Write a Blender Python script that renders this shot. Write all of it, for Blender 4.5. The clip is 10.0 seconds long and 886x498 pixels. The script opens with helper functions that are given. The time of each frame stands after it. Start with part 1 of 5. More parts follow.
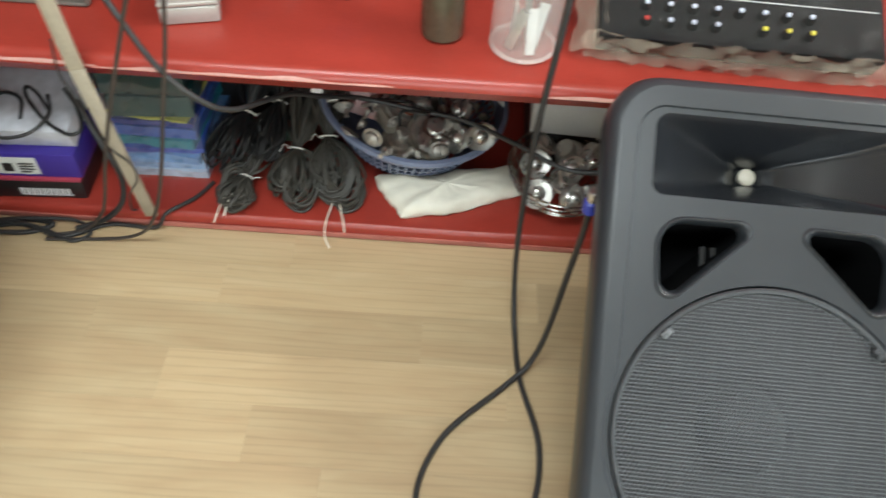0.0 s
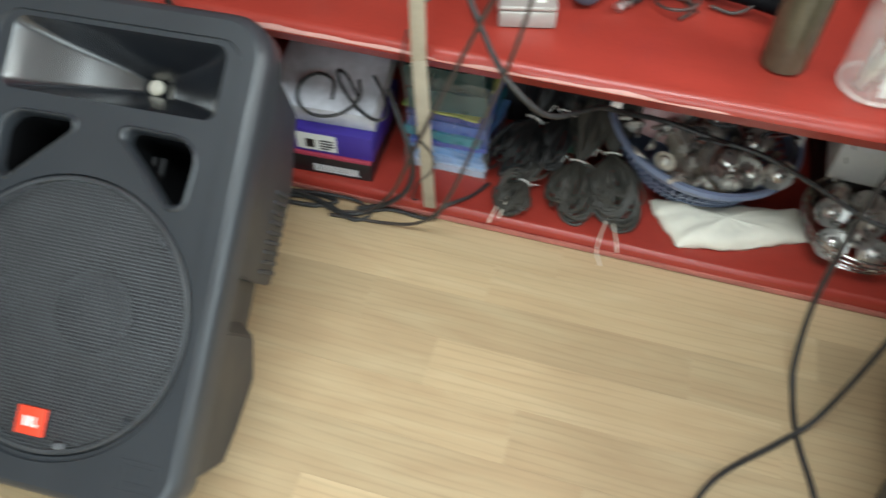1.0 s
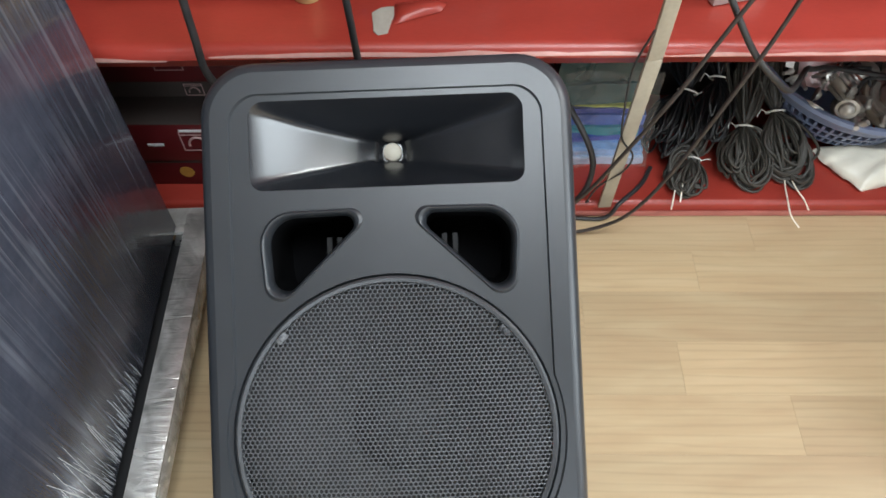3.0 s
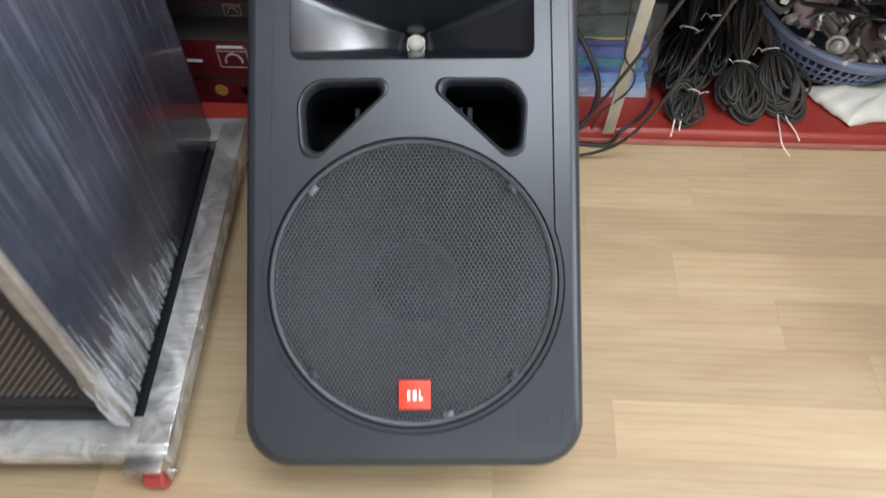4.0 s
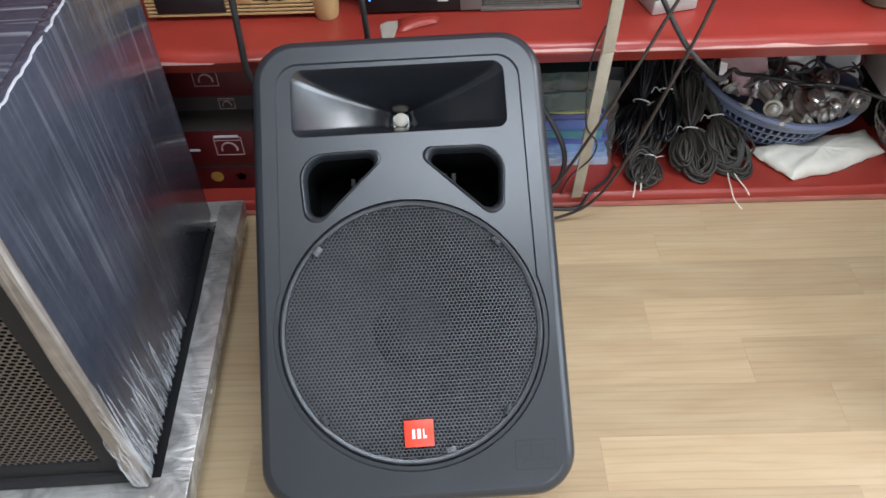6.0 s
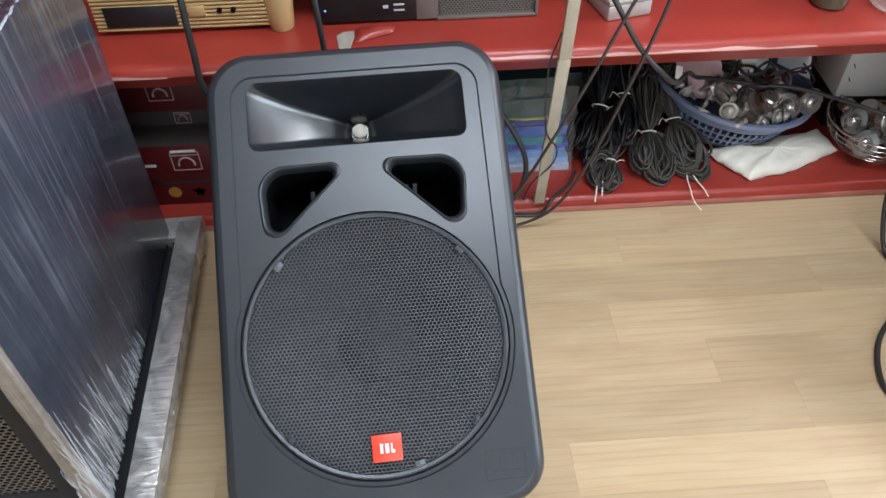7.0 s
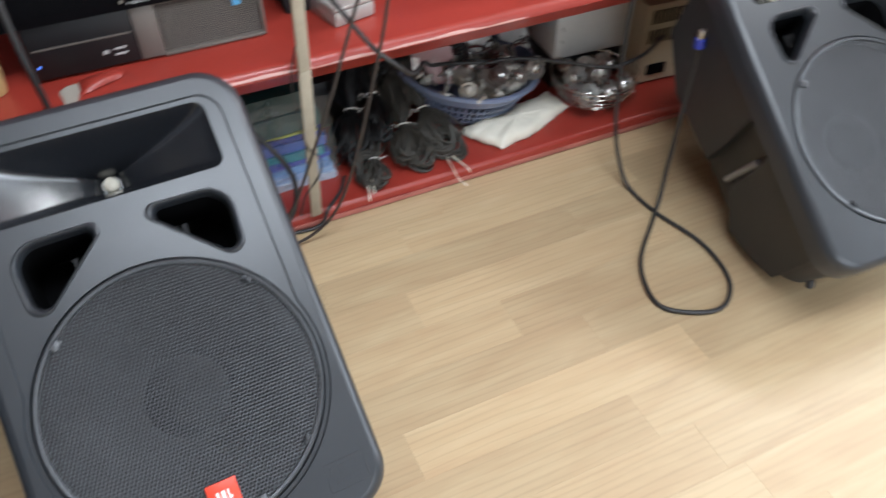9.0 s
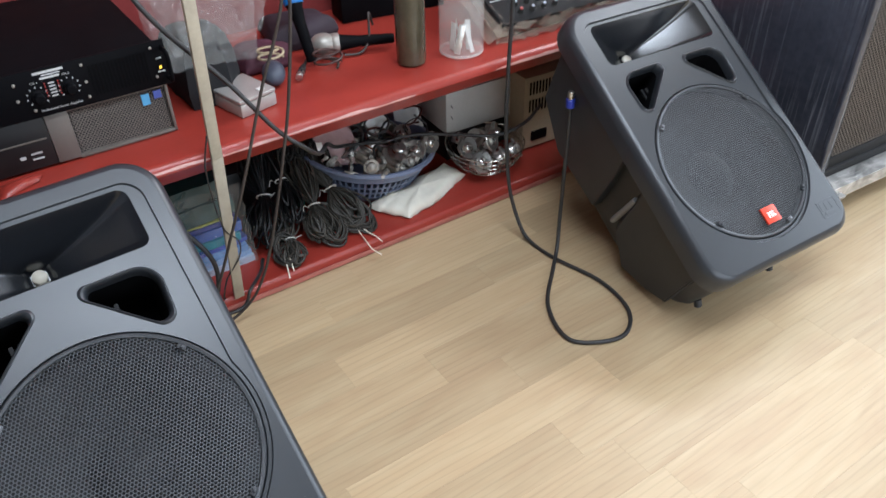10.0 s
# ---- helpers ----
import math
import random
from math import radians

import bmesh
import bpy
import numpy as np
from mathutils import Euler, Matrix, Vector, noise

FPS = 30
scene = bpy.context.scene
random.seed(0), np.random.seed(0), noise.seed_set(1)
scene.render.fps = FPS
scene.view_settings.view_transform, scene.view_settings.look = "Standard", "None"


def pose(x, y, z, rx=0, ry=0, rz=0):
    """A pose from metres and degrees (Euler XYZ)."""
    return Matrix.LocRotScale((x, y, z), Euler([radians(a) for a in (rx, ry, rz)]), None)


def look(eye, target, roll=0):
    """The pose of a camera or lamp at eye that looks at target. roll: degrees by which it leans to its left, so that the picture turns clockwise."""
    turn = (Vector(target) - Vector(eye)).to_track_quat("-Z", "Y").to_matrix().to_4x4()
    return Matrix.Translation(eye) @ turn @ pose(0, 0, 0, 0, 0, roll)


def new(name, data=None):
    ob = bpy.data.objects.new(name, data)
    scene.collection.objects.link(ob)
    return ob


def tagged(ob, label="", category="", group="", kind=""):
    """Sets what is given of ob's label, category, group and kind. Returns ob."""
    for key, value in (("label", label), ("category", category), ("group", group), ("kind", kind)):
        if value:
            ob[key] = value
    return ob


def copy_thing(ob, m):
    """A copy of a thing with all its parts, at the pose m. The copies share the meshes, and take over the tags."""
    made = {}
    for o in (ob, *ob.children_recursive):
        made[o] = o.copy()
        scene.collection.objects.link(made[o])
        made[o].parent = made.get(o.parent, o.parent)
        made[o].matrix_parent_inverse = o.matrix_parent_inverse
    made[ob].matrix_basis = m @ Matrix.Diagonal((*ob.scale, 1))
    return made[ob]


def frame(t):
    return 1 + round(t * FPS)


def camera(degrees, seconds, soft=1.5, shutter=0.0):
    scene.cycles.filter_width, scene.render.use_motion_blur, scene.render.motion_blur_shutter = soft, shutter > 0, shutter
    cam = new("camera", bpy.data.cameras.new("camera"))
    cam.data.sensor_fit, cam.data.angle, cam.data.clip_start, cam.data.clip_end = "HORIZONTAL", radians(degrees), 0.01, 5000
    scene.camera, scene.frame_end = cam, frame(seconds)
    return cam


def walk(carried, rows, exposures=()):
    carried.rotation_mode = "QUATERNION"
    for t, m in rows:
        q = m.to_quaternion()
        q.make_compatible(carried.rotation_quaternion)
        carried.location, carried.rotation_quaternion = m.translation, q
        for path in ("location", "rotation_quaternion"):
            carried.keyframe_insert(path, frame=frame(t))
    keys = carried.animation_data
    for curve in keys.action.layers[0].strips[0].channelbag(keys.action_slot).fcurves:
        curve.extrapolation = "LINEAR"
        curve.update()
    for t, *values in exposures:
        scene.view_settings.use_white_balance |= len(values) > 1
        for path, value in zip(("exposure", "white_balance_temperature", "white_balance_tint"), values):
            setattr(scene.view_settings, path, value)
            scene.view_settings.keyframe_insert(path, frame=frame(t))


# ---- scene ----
cam = camera(60.6, 10.0, shutter=0.5)
PATH = [
    (0, (0.562, -0.973, 1.176), (0.578, 0.291, -0.373), 4.4),
    (0.5, (0.46, -1.009, 1.148), (0.322, 0.276, -0.378), 2.7),
    (1, (0.316, -1.009, 1.158), (-0.038, 0.225, -0.375), 0.6),
    (1.5, (0.116, -0.973, 1.154), (-0.342, 0.222, -0.383), -3.2),
    (2, (-0.009, -0.954, 1.162), (-0.435, 0.256, -0.372), -5.7),
    (3.3, (-0.295, -0.938, 1.146), (-0.301, 0.246, -0.466), -1.0),
    (3.5, (-0.296, -0.978, 1.141), (-0.31, 0.22, -0.46), -0.8),
    (4, (-0.267, -1.151, 1.126), (-0.346, 0.061, -0.463), -1.1),
    (4.5, (-0.249, -1.248, 1.142), (-0.362, 0.002, -0.416), -2.1),
    (5, (-0.264, -1.258, 1.148), (-0.353, 0.047, -0.365), -2.6),
    (5.5, (-0.279, -1.263, 1.167), (-0.338, 0.085, -0.309), -2.2),
    (6, (-0.29, -1.263, 1.174), (-0.301, 0.13, -0.261), -1.8),
    (7.5, (-0.271, -1.25, 1.165), (-0.172, 0.152, -0.258), -0.5),
    (8, (-0.236, -1.252, 1.154), (-0.14, 0.141, -0.278), 0.0),
    (8.5, (-0.224, -1.259, 1.158), (-0.004, 0.105, -0.288), -1.5),
    (9, (-0.277, -1.277, 1.179), (0.323, 0.014, -0.225), -0.1),
    (9.5, (-0.328, -1.319, 1.185), (0.505, -0.048, -0.115), -0.6),
    (10, (-0.338, -1.395, 1.197), (0.532, -0.069, -0.021), -1.4),
]
# exposure and white balance drift of the hand-held camera
TINTS = [(0.0, 0.29, 6650, 2), (1.0, 0.26, 6380, 1), (2.0, 0.25, 6620, 0), (3.5, 0.26, 6350, 10), (4.3, 0.17, 6250, 10), (5.0, 0.15, 6180, 10), (6.0, 0.17, 6130, 10), (7.5, 0.21, 6150, 10), (8.5, 0.19, 6250, 10), (9.0, 0.16, 6220, 10), (9.5, 0.05, 6060, 10), (10.0, 0.03, 6000, 10)]
walk(cam, [(t, look(eye, target, roll)) for t, eye, target, roll in PATH], TINTS)

# ---- light ----
world = bpy.data.worlds.new("sky")
scene.world = world
world.use_nodes = True
_sky = world.node_tree.nodes.new("ShaderNodeTexSky")
_sky.sky_type, _sky.sun_disc = "NISHITA", False
_sky.sun_elevation, _sky.sun_rotation = radians(40), radians(200)
world.node_tree.nodes["Background"].inputs["Strength"].default_value = 0.12
world.node_tree.links.new(_sky.outputs[0], world.node_tree.nodes["Background"].inputs["Color"])


def area_lamp(name, m, sx, sy, watts, color):
    data = bpy.data.lights.new(name, "AREA")
    data.shape, data.size, data.size_y, data.energy, data.color = "RECTANGLE", sx, sy, watts, color
    ob = new(name, data)
    ob.matrix_world = m
    return ob


DAY_W, SHOP_W, TUBE_W, FILL_W = 112.0, 51.0, 36.0, 51.0
area_lamp("doorway_daylight", look((4.26, -1.2, 1.55), (0.0, -0.9, 0.7)), 2.6, 1.85, DAY_W, (0.88, 0.95, 1.0))
area_lamp("shop_front_daylight", look((0.8, -3.58, 1.4), (0.3, 0.0, 0.4)), 2.8, 1.6, SHOP_W, (0.9, 0.96, 1.0))
area_lamp("ceiling_lamp_glow", look((2.5, 0.0, 2.40), (1.2, -0.3, 0.6)), 1.2, 0.35, TUBE_W, (0.96, 0.98, 1.0))
area_lamp("ceiling_lamp_glow", look((0.25, -1.15, 2.56), (0.25, -1.149, 0.0)), 1.5, 0.6, FILL_W, (0.86, 0.93, 1.0))


# ---- materials ----
def srgb(h):
    c = [int(h[i:i + 2], 16) / 255 for i in (0, 2, 4)]
    return tuple(v / 12.92 if v < 0.04045 else ((v + 0.055) / 1.055) ** 2.4 for v in c)


def material(name, color, rough=0.5, metal=0.0, vary=0.15, scale=8.0, fine=120.0, bump=0.1, stretch=(1, 1, 1), coat=0.0, rough_vary=0.12, random_vary=0.0, spec=0.5):
    """A surface with broad stains, fine grain and a slight relief."""
    m = bpy.data.materials.new(name)
    m.use_nodes = True
    t = m.node_tree
    n, link = t.nodes, t.links.new
    p = n["Principled BSDF"]
    co = n.new("ShaderNodeTexCoord")
    mp = n.new("ShaderNodeMapping")
    mp.inputs["Scale"].default_value = stretch
    link(co.outputs["Object"], mp.inputs["Vector"])
    broad, grain = n.new("ShaderNodeTexNoise"), n.new("ShaderNodeTexNoise")
    for tex, s, d in ((broad, scale, 4), (grain, fine, 3)):
        tex.inputs["Scale"].default_value, tex.inputs["Detail"].default_value = s, d
        link(mp.outputs[0], tex.inputs["Vector"])
    add = n.new("ShaderNodeMath")
    add.operation = "MULTIPLY_ADD"
    add.inputs[1].default_value = 0.45
    link(grain.outputs["Fac"], add.inputs[0])
    link(broad.outputs["Fac"], add.inputs[2])
    ramp = n.new("ShaderNodeMapRange")
    ramp.inputs["From Min"].default_value, ramp.inputs["From Max"].default_value = 0.45, 1.0
    ramp.inputs["To Min"].default_value, ramp.inputs["To Max"].default_value = 1 - vary, 1 + vary
    link(add.outputs[0], ramp.inputs["Value"])
    value = ramp.outputs[0]
    if random_vary:
        info, rr, mul = n.new("ShaderNodeObjectInfo"), n.new("ShaderNodeMapRange"), n.new("ShaderNodeMath")
        rr.inputs["To Min"].default_value, rr.inputs["To Max"].default_value = 1 - random_vary, 1 + random_vary
        mul.operation = "MULTIPLY"
        link(info.outputs["Random"], rr.inputs["Value"])
        link(rr.outputs[0], mul.inputs[0])
        link(value, mul.inputs[1])
        value = mul.outputs[0]
    tint = n.new("ShaderNodeVectorMath")
    tint.operation = "SCALE"
    tint.inputs[0].default_value = color
    link(value, tint.inputs["Scale"])
    link(tint.outputs[0], p.inputs["Base Color"])
    rm = n.new("ShaderNodeMapRange")
    rm.inputs["To Min"].default_value, rm.inputs["To Max"].default_value = max(rough - rough_vary, 0.03), min(rough + rough_vary, 1)
    link(broad.outputs["Fac"], rm.inputs["Value"])
    link(rm.outputs[0], p.inputs["Roughness"])
    p.inputs["Metallic"].default_value = metal
    p.inputs["Coat Weight"].default_value = coat
    p.inputs["Coat Roughness"].default_value = 0.15
    p.inputs["Specular IOR Level"].default_value = spec
    if bump:
        b = n.new("ShaderNodeBump")
        b.inputs["Strength"].default_value, b.inputs["Distance"].default_value = bump, 0.002
        link(add.outputs[0], b.inputs["Height"])
        link(b.outputs[0], p.inputs["Normal"])
    return m


def glow(name, color, strength):
    m = material(name, color, 0.4, bump=0)
    p = m.node_tree.nodes["Principled BSDF"]
    p.inputs["Emission Color"].default_value = (*color, 1)
    p.inputs["Emission Strength"].default_value = strength
    return m


def glass(name, color, rough=0.05, alpha=0.25):
    m = material(name, color, rough, bump=0.05, rough_vary=0.03)
    m.node_tree.nodes["Principled BSDF"].inputs["Alpha"].default_value = alpha
    return m


def streaked(name, base, streak, amount, rough, turn, scale=1.0, along="z"):
    """Stretch film over a dark surface: drawn-out whitish creases, the light they catch mixed into the base colour."""
    m = material(name, base, rough, vary=0.3, scale=5, fine=60, bump=0.05)
    t = m.node_tree
    n, link = t.nodes, t.links.new
    p = n["Principled BSDF"]
    co, mp = n.new("ShaderNodeTexCoord"), n.new("ShaderNodeMapping")
    mp.inputs["Rotation"].default_value = turn
    mp.inputs["Scale"].default_value = (2.5 * scale, 80 * scale, 80 * scale) if along == "x" else (95 * scale, 95 * scale, 2.4 * scale)
    link(co.outputs["Object"], mp.inputs["Vector"])
    a = n.new("ShaderNodeTexNoise")
    a.inputs["Scale"].default_value, a.inputs["Detail"].default_value, a.inputs["Distortion"].default_value = 1.0, 6, 1.1
    link(mp.outputs[0], a.inputs["Vector"])
    patch = n.new("ShaderNodeTexNoise")
    patch.inputs["Scale"].default_value = 4.0
    link(co.outputs["Object"], patch.inputs["Vector"])
    mul = n.new("ShaderNodeMath")
    mul.operation = "MULTIPLY"
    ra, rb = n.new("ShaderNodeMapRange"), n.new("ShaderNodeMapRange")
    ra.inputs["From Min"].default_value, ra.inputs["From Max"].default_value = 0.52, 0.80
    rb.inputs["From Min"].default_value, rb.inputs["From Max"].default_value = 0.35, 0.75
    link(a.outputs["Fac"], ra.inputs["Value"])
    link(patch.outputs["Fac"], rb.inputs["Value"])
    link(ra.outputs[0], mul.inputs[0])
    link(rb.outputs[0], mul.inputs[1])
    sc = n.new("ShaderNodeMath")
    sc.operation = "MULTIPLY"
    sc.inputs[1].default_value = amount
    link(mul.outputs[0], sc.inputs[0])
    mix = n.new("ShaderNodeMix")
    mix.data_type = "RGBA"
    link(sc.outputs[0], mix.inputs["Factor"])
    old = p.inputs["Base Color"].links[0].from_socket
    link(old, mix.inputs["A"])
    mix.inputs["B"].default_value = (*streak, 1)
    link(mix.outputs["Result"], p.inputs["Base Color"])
    b = n.new("ShaderNodeBump")
    b.inputs["Strength"].default_value, b.inputs["Distance"].default_value = 0.4, 0.003
    link(a.outputs["Fac"], b.inputs["Height"])
    link(b.outputs[0], p.inputs["Normal"])
    return m


def oak(name):
    """Light oak-print vinyl, its grain running along x and shifted from plank to plank."""
    m = bpy.data.materials.new(name)
    m.use_nodes = True
    t = m.node_tree
    n, link = t.nodes, t.links.new
    p = n["Principled BSDF"]
    co, info = n.new("ShaderNodeTexCoord"), n.new("ShaderNodeObjectInfo")
    off = n.new("ShaderNodeVectorMath")
    off.operation = "MULTIPLY_ADD"
    off.inputs[1].default_value = (37.0, 11.0, 5.0)
    link(info.outputs["Random"], off.inputs[0])
    link(co.outputs["Object"], off.inputs[2])
    mp = n.new("ShaderNodeMapping")
    mp.inputs["Scale"].default_value = (1.8, 10, 1)
    link(off.outputs[0], mp.inputs["Vector"])
    ring, fibre = n.new("ShaderNodeTexNoise"), n.new("ShaderNodeTexNoise")
    ring.inputs["Scale"].default_value, ring.inputs["Detail"].default_value, ring.inputs["Distortion"].default_value = 1.7, 5, 1.0
    link(mp.outputs[0], ring.inputs["Vector"])
    mp2 = n.new("ShaderNodeMapping")
    mp2.inputs["Scale"].default_value = (9, 150, 1)
    link(off.outputs[0], mp2.inputs["Vector"])
    fibre.inputs["Scale"].default_value, fibre.inputs["Detail"].default_value = 1.0, 3
    link(mp2.outputs[0], fibre.inputs["Vector"])
    ramp = n.new("ShaderNodeValToRGB")
    e = ramp.color_ramp.elements
    e[0].position, e[0].color = 0.22, (*srgb("B59A77"), 1)
    e[1].position, e[1].color = 0.80, (*srgb("C6B18D"), 1)
    mid = ramp.color_ramp.elements.new(0.5)
    mid.color = (*srgb("BDA581"), 1)
    link(ring.outputs["Fac"], ramp.inputs["Fac"])
    rr = n.new("ShaderNodeMapRange")
    rr.inputs["To Min"].default_value, rr.inputs["To Max"].default_value = 0.86, 1.05
    link(info.outputs["Random"], rr.inputs["Value"])
    # cathedral grain: thin wavy lines that thicken and fade
    mp3 = n.new("ShaderNodeMapping")
    mp3.inputs["Scale"].default_value = (1.1, 13, 1)
    link(off.outputs[0], mp3.inputs["Vector"])
    vein, fade = n.new("ShaderNodeTexWave"), n.new("ShaderNodeTexNoise")
    vein.bands_direction = "Y"
    vein.inputs["Scale"].default_value, vein.inputs["Distortion"].default_value = 1.6, 7.0
    vein.inputs["Detail"].default_value, vein.inputs["Detail Scale"].default_value = 4, 1.3
    link(mp3.outputs[0], vein.inputs["Vector"])
    fade.inputs["Scale"].default_value = 5.0
    link(off.outputs[0], fade.inputs["Vector"])
    thin = n.new("ShaderNodeMath")
    thin.operation = "POWER"
    thin.inputs[1].default_value = 7.0
    link(vein.outputs["Fac"], thin.inputs[0])
    both = n.new("ShaderNodeMath")
    both.operation = "MULTIPLY"
    link(thin.outputs[0], both.inputs[0])
    link(fade.outputs["Fac"], both.inputs[1])
    fr0 = n.new("ShaderNodeMapRange")
    fr0.inputs["To Min"].default_value, fr0.inputs["To Max"].default_value = 0.91, 1.06
    link(fibre.outputs["Fac"], fr0.inputs["Value"])
    fr = n.new("ShaderNodeMath")
    fr.operation = "MULTIPLY_ADD"
    fr.inputs[1].default_value = -0.17
    link(both.outputs[0], fr.inputs[0])
    link(fr0.outputs[0], fr.inputs[2])
    mul = n.new("ShaderNodeMath")
    mul.operation = "MULTIPLY"
    link(rr.outputs[0], mul.inputs[0])
    link(fr.outputs[0], mul.inputs[1])
    tint = n.new("ShaderNodeVectorMath")
    tint.operation = "SCALE"
    link(ramp.outputs[0], tint.inputs[0])
    link(mul.outputs[0], tint.inputs["Scale"])
    link(tint.outputs[0], p.inputs["Base Color"])
    p.inputs["Roughness"].default_value = 0.42
    b = n.new("ShaderNodeBump")
    b.inputs["Strength"].default_value, b.inputs["Distance"].default_value = 0.15, 0.0006
    link(fibre.outputs["Fac"], b.inputs["Height"])
    link(b.outputs[0], p.inputs["Normal"])
    return m


def foil(name):
    """Bright steel under wrinkled film: hazy patches paint its broken reflections into the base colour, sharp pulled
    creases.
    """
    m = material(name, srgb("D2D0CC"), 0.22, metal=0.5, vary=0.25, scale=9, fine=40, bump=0)
    t = m.node_tree
    n, link = t.nodes, t.links.new
    p = n["Principled BSDF"]
    co, mp = n.new("ShaderNodeTexCoord"), n.new("ShaderNodeMapping")
    mp.inputs["Rotation"].default_value = (0, 0, 0.6)
    mp.inputs["Scale"].default_value = (14, 60, 30)
    link(co.outputs["Object"], mp.inputs["Vector"])
    crease, haze = n.new("ShaderNodeTexNoise"), n.new("ShaderNodeTexNoise")
    crease.inputs["Scale"].default_value, crease.inputs["Detail"].default_value, crease.inputs["Distortion"].default_value = 1.2, 5, 1.2
    haze.inputs["Scale"].default_value, haze.inputs["Detail"].default_value, haze.inputs["Distortion"].default_value = 13, 4, 1.5
    link(mp.outputs[0], crease.inputs["Vector"])
    link(co.outputs["Object"], haze.inputs["Vector"])
    hr = n.new("ShaderNodeMapRange")
    hr.inputs["From Min"].default_value, hr.inputs["From Max"].default_value = 0.38, 0.66
    hr.inputs["To Min"].default_value, hr.inputs["To Max"].default_value = 0.55, 1.15
    link(haze.outputs["Fac"], hr.inputs["Value"])
    sc = n.new("ShaderNodeVectorMath")
    sc.operation = "SCALE"
    link(p.inputs["Base Color"].links[0].from_socket, sc.inputs[0])
    link(hr.outputs[0], sc.inputs["Scale"])
    link(sc.outputs[0], p.inputs["Base Color"])
    b = n.new("ShaderNodeBump")
    b.inputs["Strength"].default_value, b.inputs["Distance"].default_value = 0.7, 0.004
    link(crease.outputs["Fac"], b.inputs["Height"])
    link(b.outputs[0], p.inputs["Normal"])
    return m


OAK = oak("oak_print_vinyl")
JOINT = material("plank_joint", srgb("B49A76"), 0.7)
RED = material("red_vinyl_sheet", srgb("97352B"), 0.34, vary=0.12, scale=6, fine=90, bump=0.12, stretch=(1, 2.5, 1))
WALL = material("painted_wall", srgb("A8A096"), 0.8)
RED_WALL = material("dull_red_back_panel", srgb("7E2A28"), 0.7)
CEIL = material("white_ceiling", srgb("C6C4C0"), 0.85)
ABS = material("charcoal_moulded_plastic", srgb("2E3135"), 0.34, vary=0.08, scale=9, fine=700, bump=0.06, rough_vary=0.05)
ABS_DARK = material("dark_cabinet_plastic", srgb("2A2C30"), 0.5, vary=0.1, scale=9, fine=500, bump=0.12)
HORN = material("smooth_horn_plastic", srgb("1E2024"), 0.23, vary=0.06, bump=0.0, rough_vary=0.03, spec=1.0)
# near-black, hardly reflecting: the shade inside openings is put in the colour
BLACK = material("shade_black_interior", (0.003, 0.003, 0.0035), 0.9, bump=0, spec=0.08)
STEEL_BLACK = material("black_painted_steel_mesh", srgb("45474A"), 0.36, vary=0.15, scale=20, bump=0.0, metal=0.3)
CONE = material("black_paper_cone", (0.008, 0.008, 0.009), 0.75, bump=0.1)
PAPER_CONE = material("grey_paper_cone", (0.010, 0.010, 0.011), 0.7, bump=0.1)
# paler than the cabinet: the light on the upward-facing sill is in its colour
SILL = material("lit_sill_grey_plastic", srgb("8E9092"), 0.4, vary=0.2, scale=30)
GREY_SCREW = material("dull_grey_screw", srgb("5E6063"), 0.45)
CHROME = material("worn_steel", srgb("C9C8C6"), 0.28, metal=0.95, vary=0.12, scale=14, fine=90, bump=0.05)
BADGE = material("red_badge", srgb("E2452C"), 0.4, vary=0.05, bump=0)
WHITE = material("white_print", srgb("EDEBE6"), 0.5, vary=0.05, bump=0)
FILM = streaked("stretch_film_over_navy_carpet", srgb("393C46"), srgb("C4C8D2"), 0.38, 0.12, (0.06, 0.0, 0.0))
FILM_WHITE = streaked("bunched_stretch_film", srgb("7E7770"), srgb("E8E6E2"), 0.9, 0.18, (0.3, 0.2, 0.0), 1.4)
CREASE = glass("film_crease_with_glint", srgb("E6E8EA"), 0.12, 0.42)
FILM_TOP = streaked("stretch_film_over_the_top", srgb("393C46"), srgb("D6D8DE"), 0.8, 0.14, (0.0, 0.0, 0.1), along="x")
SEAM = streaked("white_film_seam", srgb("A9ACB2"), srgb("F2F2F2"), 1.0, 0.2, (0.3, 0.2, 0.0), 2.0)
TROLLEY = foil("film_wrapped_steel")
RUBBER_RED = material("red_polyurethane_wheel", srgb("A63A38"), 0.4)
POST = material("cream_painted_strip", srgb("A89E8C"), 0.5, vary=0.15, scale=20)


# ---- mesh helpers ----
def thing(name, label, category, m=None, group="", kind=""):
    ob = new(name)
    ob.empty_display_size = 0.05
    if m is not None:
        ob.matrix_world = m
    return tagged(ob, label, category, group, kind)


def finish(name, bm, mat, smooth=35):
    me = bpy.data.meshes.new(name)
    bmesh.ops.recalc_face_normals(bm, faces=bm.faces[:])
    bm.to_mesh(me)
    bm.free()
    for mm in (mat if isinstance(mat, (list, tuple)) else [mat]):
        me.materials.append(mm)
    if smooth:
        me.shade_smooth()
        me.set_sharp_from_angle(angle=radians(smooth))
    return new(name, me)


def part(name, bm, mat, parent, label="", smooth=35):
    ob = finish(name, bm, mat, smooth)
    ob.parent = parent
    if label:
        ob["label"] = label
    return ob


def solo(name, bm, mat, label, category, m=None, group="", kind="", smooth=35):
    ob = finish(name, bm, mat, smooth)
    if m is not None:
        ob.matrix_world = m
    return tagged(ob, label, category, group, kind)


